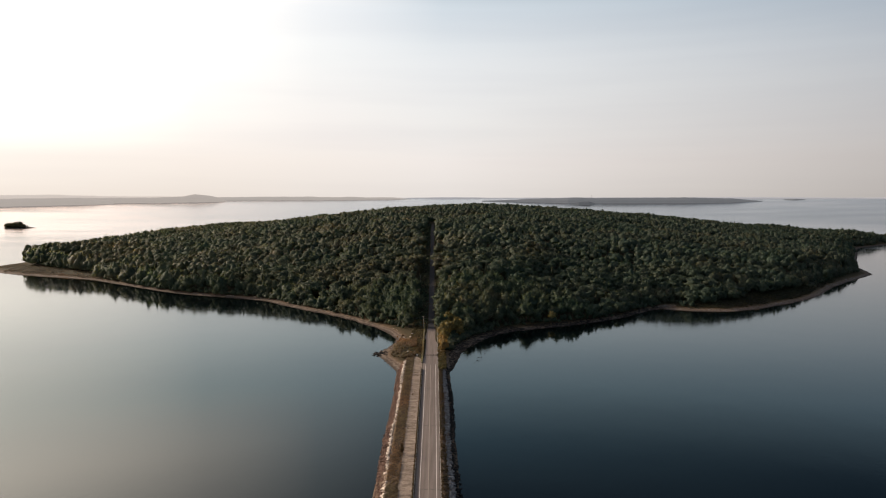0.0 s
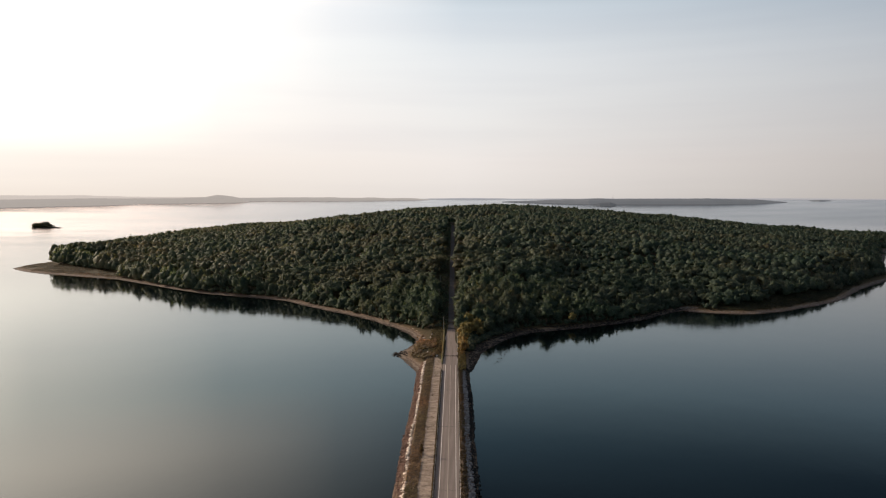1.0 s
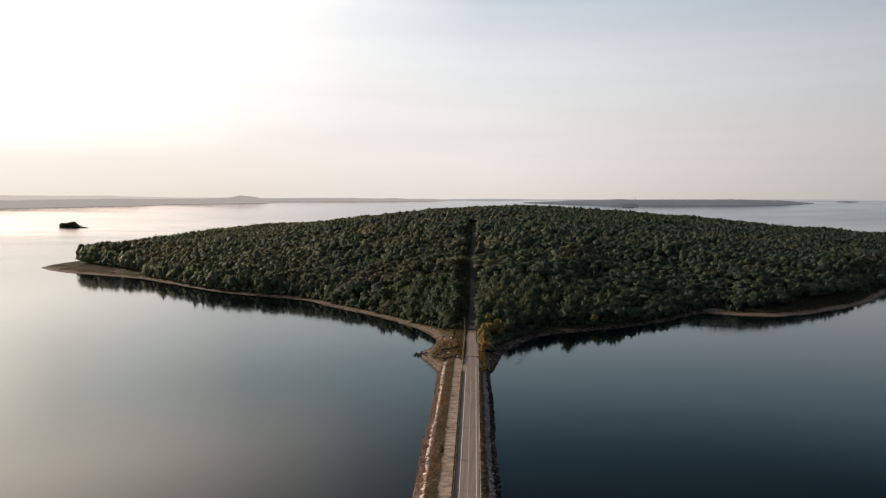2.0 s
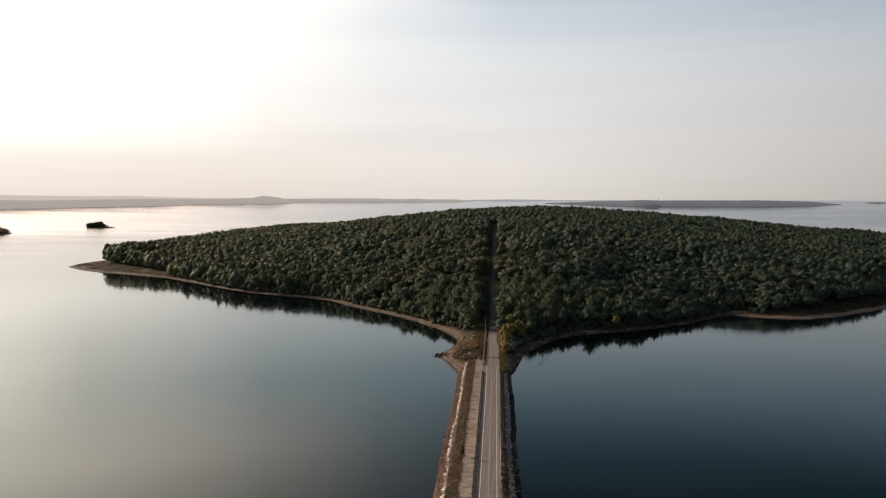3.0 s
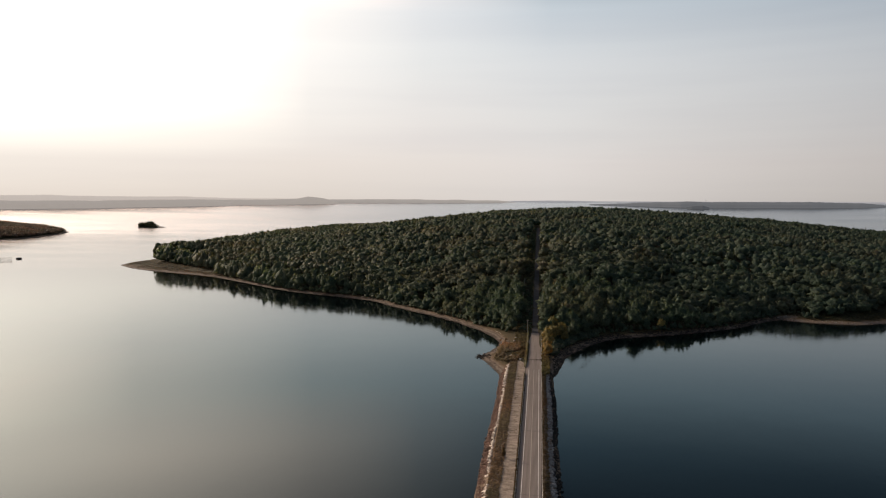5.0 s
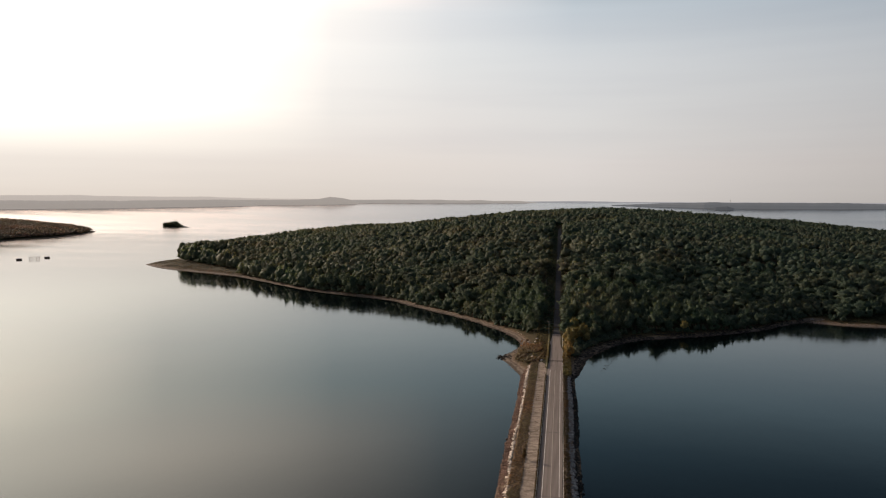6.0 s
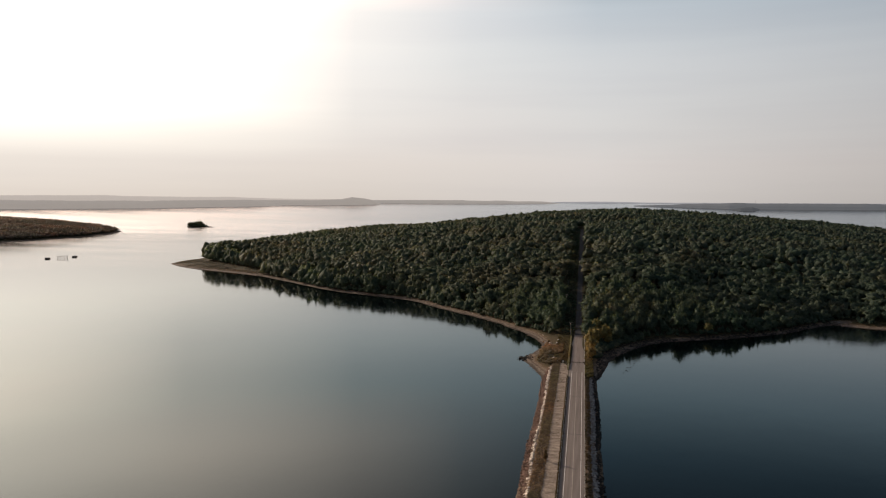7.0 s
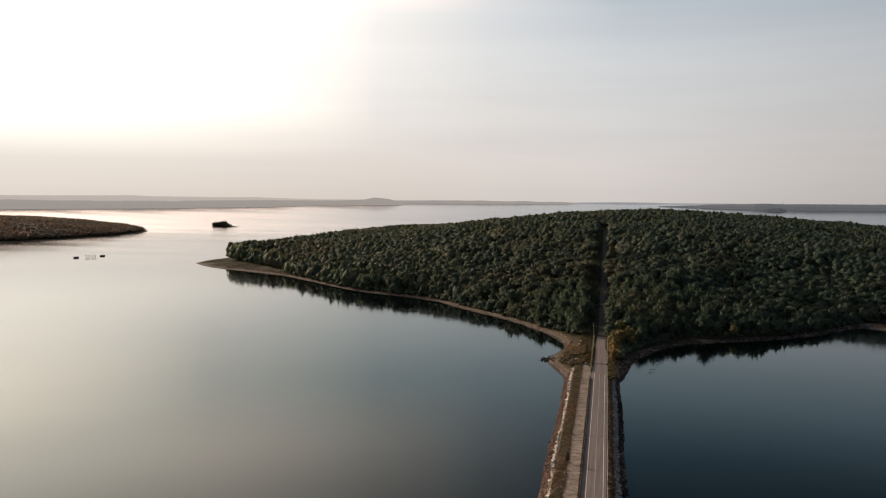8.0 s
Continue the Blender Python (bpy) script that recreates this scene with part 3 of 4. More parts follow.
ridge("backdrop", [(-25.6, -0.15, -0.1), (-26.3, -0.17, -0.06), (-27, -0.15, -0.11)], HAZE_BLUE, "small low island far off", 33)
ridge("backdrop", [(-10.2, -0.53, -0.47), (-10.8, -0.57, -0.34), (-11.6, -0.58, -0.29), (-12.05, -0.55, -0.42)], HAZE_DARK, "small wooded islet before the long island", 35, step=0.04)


# ---- foliage ----
def ico(sub):
    bm = bmesh.new()
    bmesh.ops.create_icosphere(bm, subdivisions=sub, radius=1)
    v = np.array([p.co[:] for p in bm.verts])
    f = np.array([[q.index for q in p.verts] for p in bm.faces])
    bm.free()
    return v, f


def crown_template(rs, boughs, sub, tufts, tuft_size, spire=False, whole=True):
    """A unit crown, base at z 0 and top near 1: one domed mass swelling into boughs, with loose leaf clusters standing off it."""
    v0, f0 = ico(sub)
    k = np.arange(boughs)
    h = rs.uniform(-0.55, 1.0, boughs)
    h[0] = 1.0
    a = 2.4 * k + rs.uniform(-0.5, 0.5, boughs)
    r = np.sqrt(np.maximum(0.0, 1 - h * h))
    centre = np.stack([np.cos(a) * r, np.sin(a) * r, h], -1)
    swell = rs.uniform(0.72, 1.02, boughs)
    spread = 1.5 / math.sqrt(boughs) * rs.uniform(0.85, 1.2, boughs)

    def mass(d):
        """The crown's surface along unit directions: the boughs stand out as rounded lumps with clefts between them."""
        gap = np.arccos(np.clip(d @ centre.T, -1, 1)) / spread
        lump = np.max(swell * (1 - 0.5 * np.minimum(gap, 1.5) ** 2), axis=1)
        lump = np.maximum(lump, 0.5)
        if spire:
            lump = lump * (0.75 + 0.25 * lump)
            width = 0.40 * (1 - 0.78 * np.clip(d[:, 2] * 0.5 + 0.5, 0, 1))
            return np.stack([d[:, 0] * width * lump, d[:, 1] * width * lump, 0.5 + 0.52 * d[:, 2]], -1)
        return d * lump[:, None] * [0.50, 0.50, 0.56] + [0, 0, 0.46]

    v = mass(v0) * rs.uniform(0.95, 1.05, (len(v0), 1))
    if not whole:
        f0 = f0[v[f0][:, :, 2].max(1) > 0.20]
        used = np.unique(f0)
        v, f0 = v[used], np.searchsorted(used, f0)
    d = rs.randn(tufts, 3)
    d /= np.linalg.norm(d, axis=1)[:, None]
    d[:, 2] = np.where(d[:, 2] < -0.4, -d[:, 2], d[:, 2])
    p = mass(d) + d * rs.uniform(-0.015, 0.05, (tufts, 1))
    nrm = d + rs.randn(tufts, 3) * 0.45
    nrm /= np.linalg.norm(nrm, axis=1)[:, None]
    e1 = np.cross(nrm, rs.randn(tufts, 3))
    e1 /= np.linalg.norm(e1, axis=1)[:, None]
    e2 = np.cross(nrm, e1)
    s = tuft_size * rs.uniform(0.5, 1.3, (tufts, 1))
    tri = np.stack([p + e1 * s, p - 0.5 * e1 * s + 0.87 * e2 * s, p - 0.5 * e1 * s - 0.87 * e2 * s], 1).reshape(-1, 3)
    return np.concatenate([v, tri]), np.concatenate([f0, len(v) + np.arange(len(tri)).reshape(-1, 3)])


def scatter(name, templates, place, size, height, material, rs, label, category, kind="stuff"):
    """Crowns of the templates at each place, rotated and scaled, in one mesh."""
    vs, fs, off = [], [], 0
    pick = rs.randint(0, len(templates), len(place))
    for k, (tv, tf) in enumerate(templates):
        sel = np.where(pick == k)[0]
        if not len(sel):
            continue
        ang = rs.uniform(0, 2 * math.pi, len(sel))
        ca, sn = np.cos(ang)[:, None], np.sin(ang)[:, None]
        sx, sy = size[sel][:, None] * rs.uniform(0.85, 1.15, (len(sel), 1)), size[sel][:, None]
        x, y = tv[None, :, 0] * sx, tv[None, :, 1] * sy
        v = np.stack([x * ca - y * sn + place[sel, 0:1], x * sn + y * ca + place[sel, 1:2], tv[None, :, 2] * height[sel][:, None] + place[sel, 2:3]], -1)
        vs.append(v.reshape(-1, 3))
        fs.append((tf[None] + (off + np.arange(len(sel)) * len(tv))[:, None, None]).reshape(-1, 3))
        off += len(sel) * len(tv)
    ob = new(name, array_mesh(name, np.concatenate(vs), np.concatenate(fs), material, True))
    return tagged(ob, label, category, kind=kind)


rs = np.random.RandomState(4)


def jittered(x0, x1, y0, y1, step):
    x, y = np.meshgrid(np.arange(x0, x1, step), np.arange(y0, y1, step), indexing="ij")
    x, y = x.ravel() + rs.uniform(-0.45, 0.45, x.size) * step, y.ravel() + rs.uniform(-0.45, 0.45, y.size) * step
    return x, y


def wood(x, y):
    """Keeps the places that are wooded; gives them with the ground's height and the distance to the shore."""
    z, d = island_height(x, y)
    margin = np.interp(x, [-450, -380, -90, -50], [10, 7, 7, 11]) + 3.5 * fbm(x, y, 30.0, 8) + np.interp(x, [20, 60, 110, 200, 260, 500], [0, 5, -3, -3, 7, 5])
    margin = margin + 17 * np.exp(-((x - 340) ** 2 + (y - 735) ** 2) / 105 ** 2) - np.clip((x - 600) / 60, 0, 1) * 9
    meadow = np.where(x < -470, (y - 962 + 0.62 * (x + 470)) * 0.85, 99.0)
    u = x - road_x(y)
    cut = (u > np.where(y < 700, -14, -11.5)) & (u < 6.0) & (y < 1230)
    neck = (y < 562) & (u < 7) & (u > -45)
    ok = (d > margin) & (meadow > 0) & (y > 1.69 * -x) & ~cut & ~neck
    return np.stack([x, y, z], -1)[ok], np.minimum(d - margin, meadow)[ok]


def limbed_trunk(rs, height, radius, limbs):
    bm = bmesh.new()
    lean = rs.uniform(-0.04, 0.04, 2) * height
    top = (lean[0], lean[1], height * 0.8)
    bm_rod(bm, (0, 0, -0.6), (lean[0] * 0.5, lean[1] * 0.5, height * 0.4), radius, radius * 0.7)
    bm_rod(bm, (lean[0] * 0.5, lean[1] * 0.5, height * 0.4), top, radius * 0.7, radius * 0.2)
    for k in range(limbs):
        a, h = k * 2.4 + rs.uniform(-0.4, 0.4), height * rs.uniform(0.28, 0.6)
        f = h / height
        start = (lean[0] * f, lean[1] * f, h)
        reach = height * rs.uniform(0.16, 0.26)
        bm_rod(bm, start, (start[0] + math.cos(a) * reach, start[1] + math.sin(a) * reach, h + reach * rs.uniform(0.7, 1.1)), radius * 0.35, radius * 0.08, 5)
    return bm


def broadleaf(rs, height, width, leaf, label, low=0.22):
    """A broadleaf tree: tapered trunk with limbs, and a crown of leaf clusters."""
    t = empty("tree", Matrix())
    part("trunk", limbed_trunk(rs, height, height * 0.018, 6), M_BARK, t)
    v, f = crown_template(rs, 34, 3, 900, 0.036)
    v = v * [width, width, height * (1 - low)] + [0, 0, height * low]
    crown = new("crown", array_mesh("crown", v, f, leaf, True))
    crown.parent = t
    return tagged(t, label, "tree")


NEAR = [crown_template(rs, 26, 3, 240, 0.042, whole=False) for _ in range(12)]
MIDDLE = [crown_template(rs, 16, 2, 66, 0.058, whole=False) for _ in range(12)]
TUFT = [crown_template(rs, 1, 1, 16, 0.17) for _ in range(10)]
FAR = [crown_template(rs, 6, 1, 40, 0.085) for _ in range(10)]
SPIRE = [crown_template(rs, 14, 2, 40, 0.06, spire=True) for _ in range(5)]

# ---- the woods: single trees round the causeway's head, the rest as woodland ----
def tree_size(d, n, x):
    """Whole height; trees at the wood's edge are a little lower and leafy to the ground, less so in the west."""
    low = np.interp(x, [-330, -260, -120, 10, 40, 160, 260], [1.15, 1.0, 0.70, 0.68, 0.55, 0.55, 0.70])
    return 17.5 * rs.uniform(0.86, 1.10, n) * np.where(low > 1.02, np.maximum(1.02, low - d / 350), np.clip(low + d / 170, low, 1.02))


p, d = wood(*jittered(-420, 420, 480, 900, 8.8))
keep = np.hypot(p[:, 0], p[:, 1]) < 850
p, d = p[keep], d[keep]
order = np.argsort(np.hypot(p[:, 0] + 9, p[:, 1] - 555))
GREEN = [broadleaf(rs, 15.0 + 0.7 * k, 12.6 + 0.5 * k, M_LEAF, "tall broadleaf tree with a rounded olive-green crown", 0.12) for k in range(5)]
RUSSET = [broadleaf(rs, 13.0, 11.0, M_RUSSET, "broadleaf tree going yellow and russet beside the road", 0.05) for k in range(2)]
for k, i in enumerate(order[:285]):
    kind = RUSSET[k % 2] if rs.rand() < 0.03 or (p[i, 1] < 566 and 0 < p[i, 0] < 14) else GREEN[k % 5]
    sc = rs.uniform(0.78, 1.15) * (0.72 if d[i] < 9 else 0.86 if d[i] < 20 else 1.0)
    m = pose(p[i, 0], p[i, 1], p[i, 2] - 0.2, 0, 0, rs.uniform(0, 360)) @ Matrix.Diagonal((sc * rs.uniform(0.95, 1.15), sc * rs.uniform(0.95, 1.15), sc, 1))
    tagged(copy_thing(kind, m), group="trees at the causeway head")
for k, t in enumerate(GREEN + RUSSET):
    t.matrix_world = pose(*[(34, 575), (48, 588), (-40, 600), (-62, 628), (70, 590), (4.8, 529), (9.5, 538)][k], 3.0, 0, 0, 40 * k)
    tagged(t, group="trees at the causeway head")

woods = [(np.delete(p, order[:285], 0), np.delete(d, order[:285]), NEAR, 14.2, 0.02)]
p, d = wood(*jittered(-800, 900, 700, 1560, 9.8))
keep = (np.hypot(p[:, 0], p[:, 1]) >= 850) & (np.hypot(p[:, 0], p[:, 1]) < 1600)
woods.append((p[keep], d[keep], MIDDLE, 14.0, 0.04))
p, d = wood(*jittered(-850, 1350, 1150, 2450, 12.0))
keep = np.hypot(p[:, 0], p[:, 1]) >= 1600
woods.append((p[keep], d[keep], FAR, 15.5, 0.07))
for p, d, temps, w, share in woods:
    n = len(p)
    girth = np.clip(np.exp(rs.normal(0, 0.24, n)), 0.6, 1.5)
    tall = tree_size(d, n, p[:, 0]) * (0.72 + 0.28 * girth) + 5.0 * fbm(p[:, 0], p[:, 1], 52.0, 41) + 3.0 * fbm(p[:, 0], p[:, 1], 150.0, 43) * np.clip(d / 60, 0, 1) + 5 * np.clip((-p[:, 0] - 540) / 60, 0, 1) + 4.5 * np.clip((p[:, 0] - 300) / 200, 0, 1) * np.clip(d / 40, 0, 1)
    s = w * girth * np.where((d < 22) & (p[:, 0] < -300), 1.35, 1.0)
    crown = np.where(d < 22, np.minimum(tall * 0.97, s * np.interp(p[:, 0], [-460, -400], [1.35, 1.05])), np.minimum(tall * 0.8, s * 0.72))
    crown = crown * np.where(d < 22, 1.22, 1.0)
    spire = (rs.rand(n) < share) & (d > 15) & (p[:, 0] > -430)
    q = p + np.stack([0 * tall, 0 * tall, tall - crown], -1)
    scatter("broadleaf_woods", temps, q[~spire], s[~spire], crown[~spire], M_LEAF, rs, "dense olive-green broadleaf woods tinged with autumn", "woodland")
    scatter("spruce_woods", SPIRE, p[spire], s[spire] * 0.7, tall[spire] * 1.02, M_SPRUCE, rs, "dark spruces standing among the broadleaf woods", "woodland")

def rock_template(rs):
    v, f = ico(1)
    v = v * rs.uniform(0.7, 1.1, (len(v), 1)) * [0.6, 0.5, 0.38]
    return v, f


ROCKS = [rock_template(rs) for _ in range(8)]


# bushes along the wood's edge
x, y = jittered(-700, 640, 500, 1150, 4.6)
z, d = island_height(x, y)
edge = np.abs(d - np.interp(x, [-450, -380, -90, -50], [10, 7, 7, 11]) - 3.5 * fbm(x, y, 30.0, 8) - np.interp(x, [20, 60, 110, 200, 260, 500], [0, 5, -3, -3, 7, 5]) - 1.5) < 4.0
edge &= x > -440
edge |= (x < -440) & (x > -600) & (np.abs((y - 962 + 0.62 * (x + 470)) * 0.85 - 3) < 4) & (d > 8)
edge &= (np.abs(x - road_x(y)) > 12) & (y > 560) & (np.hypot(x - 340, y - 740) > 110)
bush = np.stack([x, y, z - 0.3], -1)[edge]
tall = np.interp(bush[:, 0], [-300, -100], [1.6, 1.0])
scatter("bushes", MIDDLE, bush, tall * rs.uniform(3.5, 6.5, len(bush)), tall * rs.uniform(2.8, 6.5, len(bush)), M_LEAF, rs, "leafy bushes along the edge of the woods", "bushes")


# undergrowth crowding the lane through the woods
x, y = rs.uniform(-32, 6, 5200), rs.uniform(566, 1235, 5200)
u = x - road_x(y)
ok = ((u > -13.5) & (u < -3.6)) | ((u > 3.4) & (u < 7.0))
x, y = x[ok], y[ok]
low = np.stack([x, y, island_height(x, y)[0] - 0.2], -1)
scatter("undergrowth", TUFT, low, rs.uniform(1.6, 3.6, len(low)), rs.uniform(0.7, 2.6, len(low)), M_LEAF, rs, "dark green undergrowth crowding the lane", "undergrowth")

# thick bushes between the road and the eastern beach
x, y = rs.uniform(2, 40, 700), rs.uniform(484, 580, 700)
z, d = island_height(x, y)
ok = (d > 8 + 2.5 * fbm(x, y, 14.0, 87)) & (x - road_x(y) > 7.5)
bush = np.stack([x, y, z - 0.3], -1)[ok]
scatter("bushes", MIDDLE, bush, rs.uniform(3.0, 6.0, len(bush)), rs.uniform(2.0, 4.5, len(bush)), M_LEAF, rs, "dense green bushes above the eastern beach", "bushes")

# weeds that have crept over the gravel in low tufts
y = rs.uniform(120, 455, 520)
u = -10.2 + 4.6 * rs.rand(520) ** 1.6
keep = fbm(u * 2, y, 7.0, 89) > 0.1
tuft = np.stack([road_x(y) + u, y, 0 * y + 2.9], -1)[keep]
scatter("gravel_weeds", TUFT, tuft, rs.uniform(0.4, 1.3, len(tuft)), rs.uniform(0.08, 0.25, len(tuft)), M_WEEDS, rs, "low weeds creeping over the gravel shoulder", "weeds")

# dry grass on the point's meadow
x, y = rs.uniform(-690, -440, 9000), rs.uniform(930, 1110, 9000)
z, d = island_height(x, y)
ok = (d > 5.5 + 3 * fbm(x, y, 12.0, 63)) & (y - 962 + 0.62 * (x + 470) < 6) & (fbm(x, y, 20.0, 65) > -0.35)
grass = np.stack([x, y, z - 0.05], -1)[ok]
scatter("meadow_grass", TUFT, grass, rs.uniform(1.2, 3.2, len(grass)), rs.uniform(0.3, 0.9, len(grass)), M_SHRUB, rs, "dry brown grass on the point's low meadow", "grass")

# marsh grass behind the sand spit, the trees' shade put into its dark green
x, y = rs.uniform(180, 500, 18000), rs.uniform(640, 900, 18000)
z, d = island_height(x, y)
ok = (d > 9 + 3 * fbm(x, y, 14.0, 67)) & (d < 60)
grass = np.stack([x, y, z - 0.05], -1)[ok]
scatter("marsh_grass", TUFT, grass, rs.uniform(2.0, 5.0, len(grass)), rs.uniform(0.5, 1.4, len(grass)), M_MARSH, rs, "marsh grass behind the sand spit, tree shade in its dark green", "grass")

# grey shingle along the sand spit
x, y = rs.uniform(205, 600, 30000), rs.uniform(650, 990, 30000)
z, d = island_height(x, y)
ok = (d > 0.5) & (d < 7.5 + 2 * fbm(x, y, 25.0, 83)) & (fbm(x, y, 11.0, 85) > -0.3)
shingle = np.stack([x, y, z - 0.05], -1)[ok]
size = rs.uniform(0.5, 1.6, len(shingle))
scatter("spit_shingle", ROCKS, shingle, size, size * 0.35, M_GREY, rs, "pale grey shingle along the low sand spit", "shingle")

# stones on the beach and at the waterline
k = rs.randint(0, len(LINE), 16000)
x, y = (LINE[k] + (np.roll(LINE, -1, 0)[k] - LINE[k]) * rs.rand(16000, 1) + rs.uniform(-9, 9, (16000, 2))).T
z, d = island_height(x, y)
ok = (d > -2.5) & (d < 8) & (y < 1110) & (rs.rand(len(x)) < np.clip(0.45 + 0.8 * fbm(x, y, 18.0, 77), 0.04, 1)) & ((np.abs(x - road_x(y) + 6) > 18) | (y > 470))
stones = np.stack([x, y, z], -1)[ok]
size = rs.uniform(0.35, 1.3, len(stones))
scatter("beach_stones", ROCKS, stones, size, size * 0.8, M_STONE, rs, "dark brown stones and weed along the shore", "stones")


# seaweed on the eastern beach, spread thick to darken it like the woods' shade
x, y = rs.uniform(4, 215, 52000), rs.uniform(430, 690, 52000)
z, d = island_height(x, y)
ok = (d > -0.5) & (d < 11 + 2 * fbm(x, y, 15.0, 79)) & (z > 0.0) & (x > road_x(y) + 12) & (fbm(x, y, 9.0, 81) > -0.4)
weed = np.stack([x, y, z - 0.05], -1)[ok]
scatter("seaweed", TUFT, weed, rs.uniform(0.8, 2.4, len(weed)), rs.uniform(0.15, 0.45, len(weed)), M_DARK, rs, "dark seaweed clumps over the muddy shore, standing in for its shade", "seaweed")


def driftwood(x, y, length, turn):
    bm = bmesh.new()
    bm_rod(bm, (-length / 2, 0, 0.14), (length / 2, 0, 0.18), 0.2, 0.1, 8)
    bm_rod(bm, (length * 0.2, 0, 0.16), (length * 0.32, length * 0.12, 0.3), 0.07, 0.03, 5)
    log = part("driftwood_log", bm, M_DRIFT)
    log.matrix_world = pose(x, y, float(island_height(np.array([x]), np.array([y]))[0][0]), 0, 0, turn)
    return tagged(log, "bleached driftwood log lying on the beach", "driftwood", "driftwood logs on the beach")


for k in range(46):
    i = rs.randint(2, 78)
    a, b = LINE[i + 20], LINE[i + 21]
    side = np.array([-(b - a)[1], (b - a)[0]])
    side = side / max(np.linalg.norm(side), 1e-6)
    q = a + (b - a) * rs.rand()
    for sgn in (1, -1):
        c = q + side * sgn * rs.uniform(5.5, 8.0)
        if float(shore_distance(c[0:1], c[1:2], LINE)[0]) > 4:
            driftwood(float(c[0]), float(c[1]), rs.uniform(3.0, 7.0), math.degrees(math.atan2((b - a)[1], (b - a)[0])) + rs.uniform(-25, 25))


# ---- along the causeway ----
def along(u0, u1, y0, y1, count, height):
    y, u = rs.uniform(y0, y1, count), rs.uniform(u0, u1, count)
    return np.stack([road_x(y) + u, y, height(u)], -1)


BANK_L = lambda u: np.interp(u, [-22.2, -19.6, -17.6, -15.5, -12], [-2.0, 0.1, 1.5, 2.7, 2.85])
BANK_R = lambda u: np.interp(u, [6, 8.5, 11.5, 14], [2.85, 1.6, 0.0, -2.0])
for name, u0, u1, count, bank, mat_, smin, smax, label in (
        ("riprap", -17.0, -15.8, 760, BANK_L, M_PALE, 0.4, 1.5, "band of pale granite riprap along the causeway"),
        ("weedy_rocks", -19.9, -16.8, 2500, BANK_L, M_WEED, 0.5, 1.6, "red-brown weed-covered rocks at the waterline"),
        # same granite as the west bank, its shade put into the greyer colour
        ("riprap", 7.2, 9.4, 1500, BANK_R, M_GREY, 0.5, 1.5, "granite riprap on the east bank, shade put into its grey"),
        ("wet_rocks", 9.2, 12.4, 1600, BANK_R, M_DARK, 0.5, 1.5, "dark wet rocks at the waterline")):
    pts = along(u0, u1, -150, 452, int(count * 1.75), bank)
    pts[:, 0] += 0.7 * fbm(pts[:, 1], pts[:, 1] * 0 + 3.0, 22.0, 91)
    size = rs.uniform(smin, smax, len(pts))
    scatter(name, ROCKS, pts + [0, 0, 0.1], size, size, mat_, rs, label, "rocks")

for name, u0, u1, y0, y1, count, hmin, hmax, w, mat_, label in (
        ("dry_shrubs", -15.5, -10.7, -100, 470, 6500, 0.2, 0.8, 0.9, M_BENT, "rust-brown dry grass and shrubs on the bank"),
        # weeds along the rail, dense enough to read as its cast shadow too
        ("weeds", -5.75, -4.9, -100, 425, 4200, 0.3, 0.8, 0.75, M_WEEDS, "dark weeds under the guardrail, thickened to stand in for its shadow"),
        ("verge_weeds", 4.8, 7.3, -100, 470, 2400, 0.2, 0.9, 0.9, M_WEEDS, "low brown and green weeds beside the road"),
        ("verge_grass", -15.5, -5.4, 466, 590, 1700, 0.2, 0.7, 1.5, M_GRASS, "rough green grass beside the road"),
        ("tall_grass", -6.0, -5.0, 442, 572, 520, 0.7, 1.3, 0.8, M_STRAW, "tall olive grass along the guardrail"),
        ("dry_shrubs", -26.0, -10.5, 458, 562, 620, 0.8, 2.8, 2.8, M_SHRUB, "rust-brown shrubs on the island's neck"),
        ("verge_shrubs", 5.2, 9.5, 425, 545, 300, 0.8, 2.6, 2.2, M_GRASS, "brown and green shrubs beside the road")):
    pts = along(u0, u1, y0, y1, count, lambda u: 2.8 + 0 * u)
    if y0 == 458:
        pts = pts[fbm(pts[:, 0], pts[:, 1], 16.0, 55) + 0.4 * (pts[:, 1] < 500) > 0.05]
    count = len(pts)
    if y0 < 300:
        pts[:, 2] = np.interp(pts[:, 0] - road_x(pts[:, 1]), [-22.2, -19.6, -17.6, -15.5, -12, 6, 8.5, 11.5], [-2.0, 0.1, 1.5, 2.7, 2.85, 2.85, 1.6, 0.0])
    else:
        pts[:, 2] = np.maximum(island_height(pts[:, 0], pts[:, 1])[0], np.interp(pts[:, 1], [460, 480], [2.4, 0.5])) - 0.05
    scatter(name, TUFT, pts, w * rs.uniform(0.6, 1.4, count), rs.uniform(hmin, hmax, count), mat_, rs, label, "shrubs")


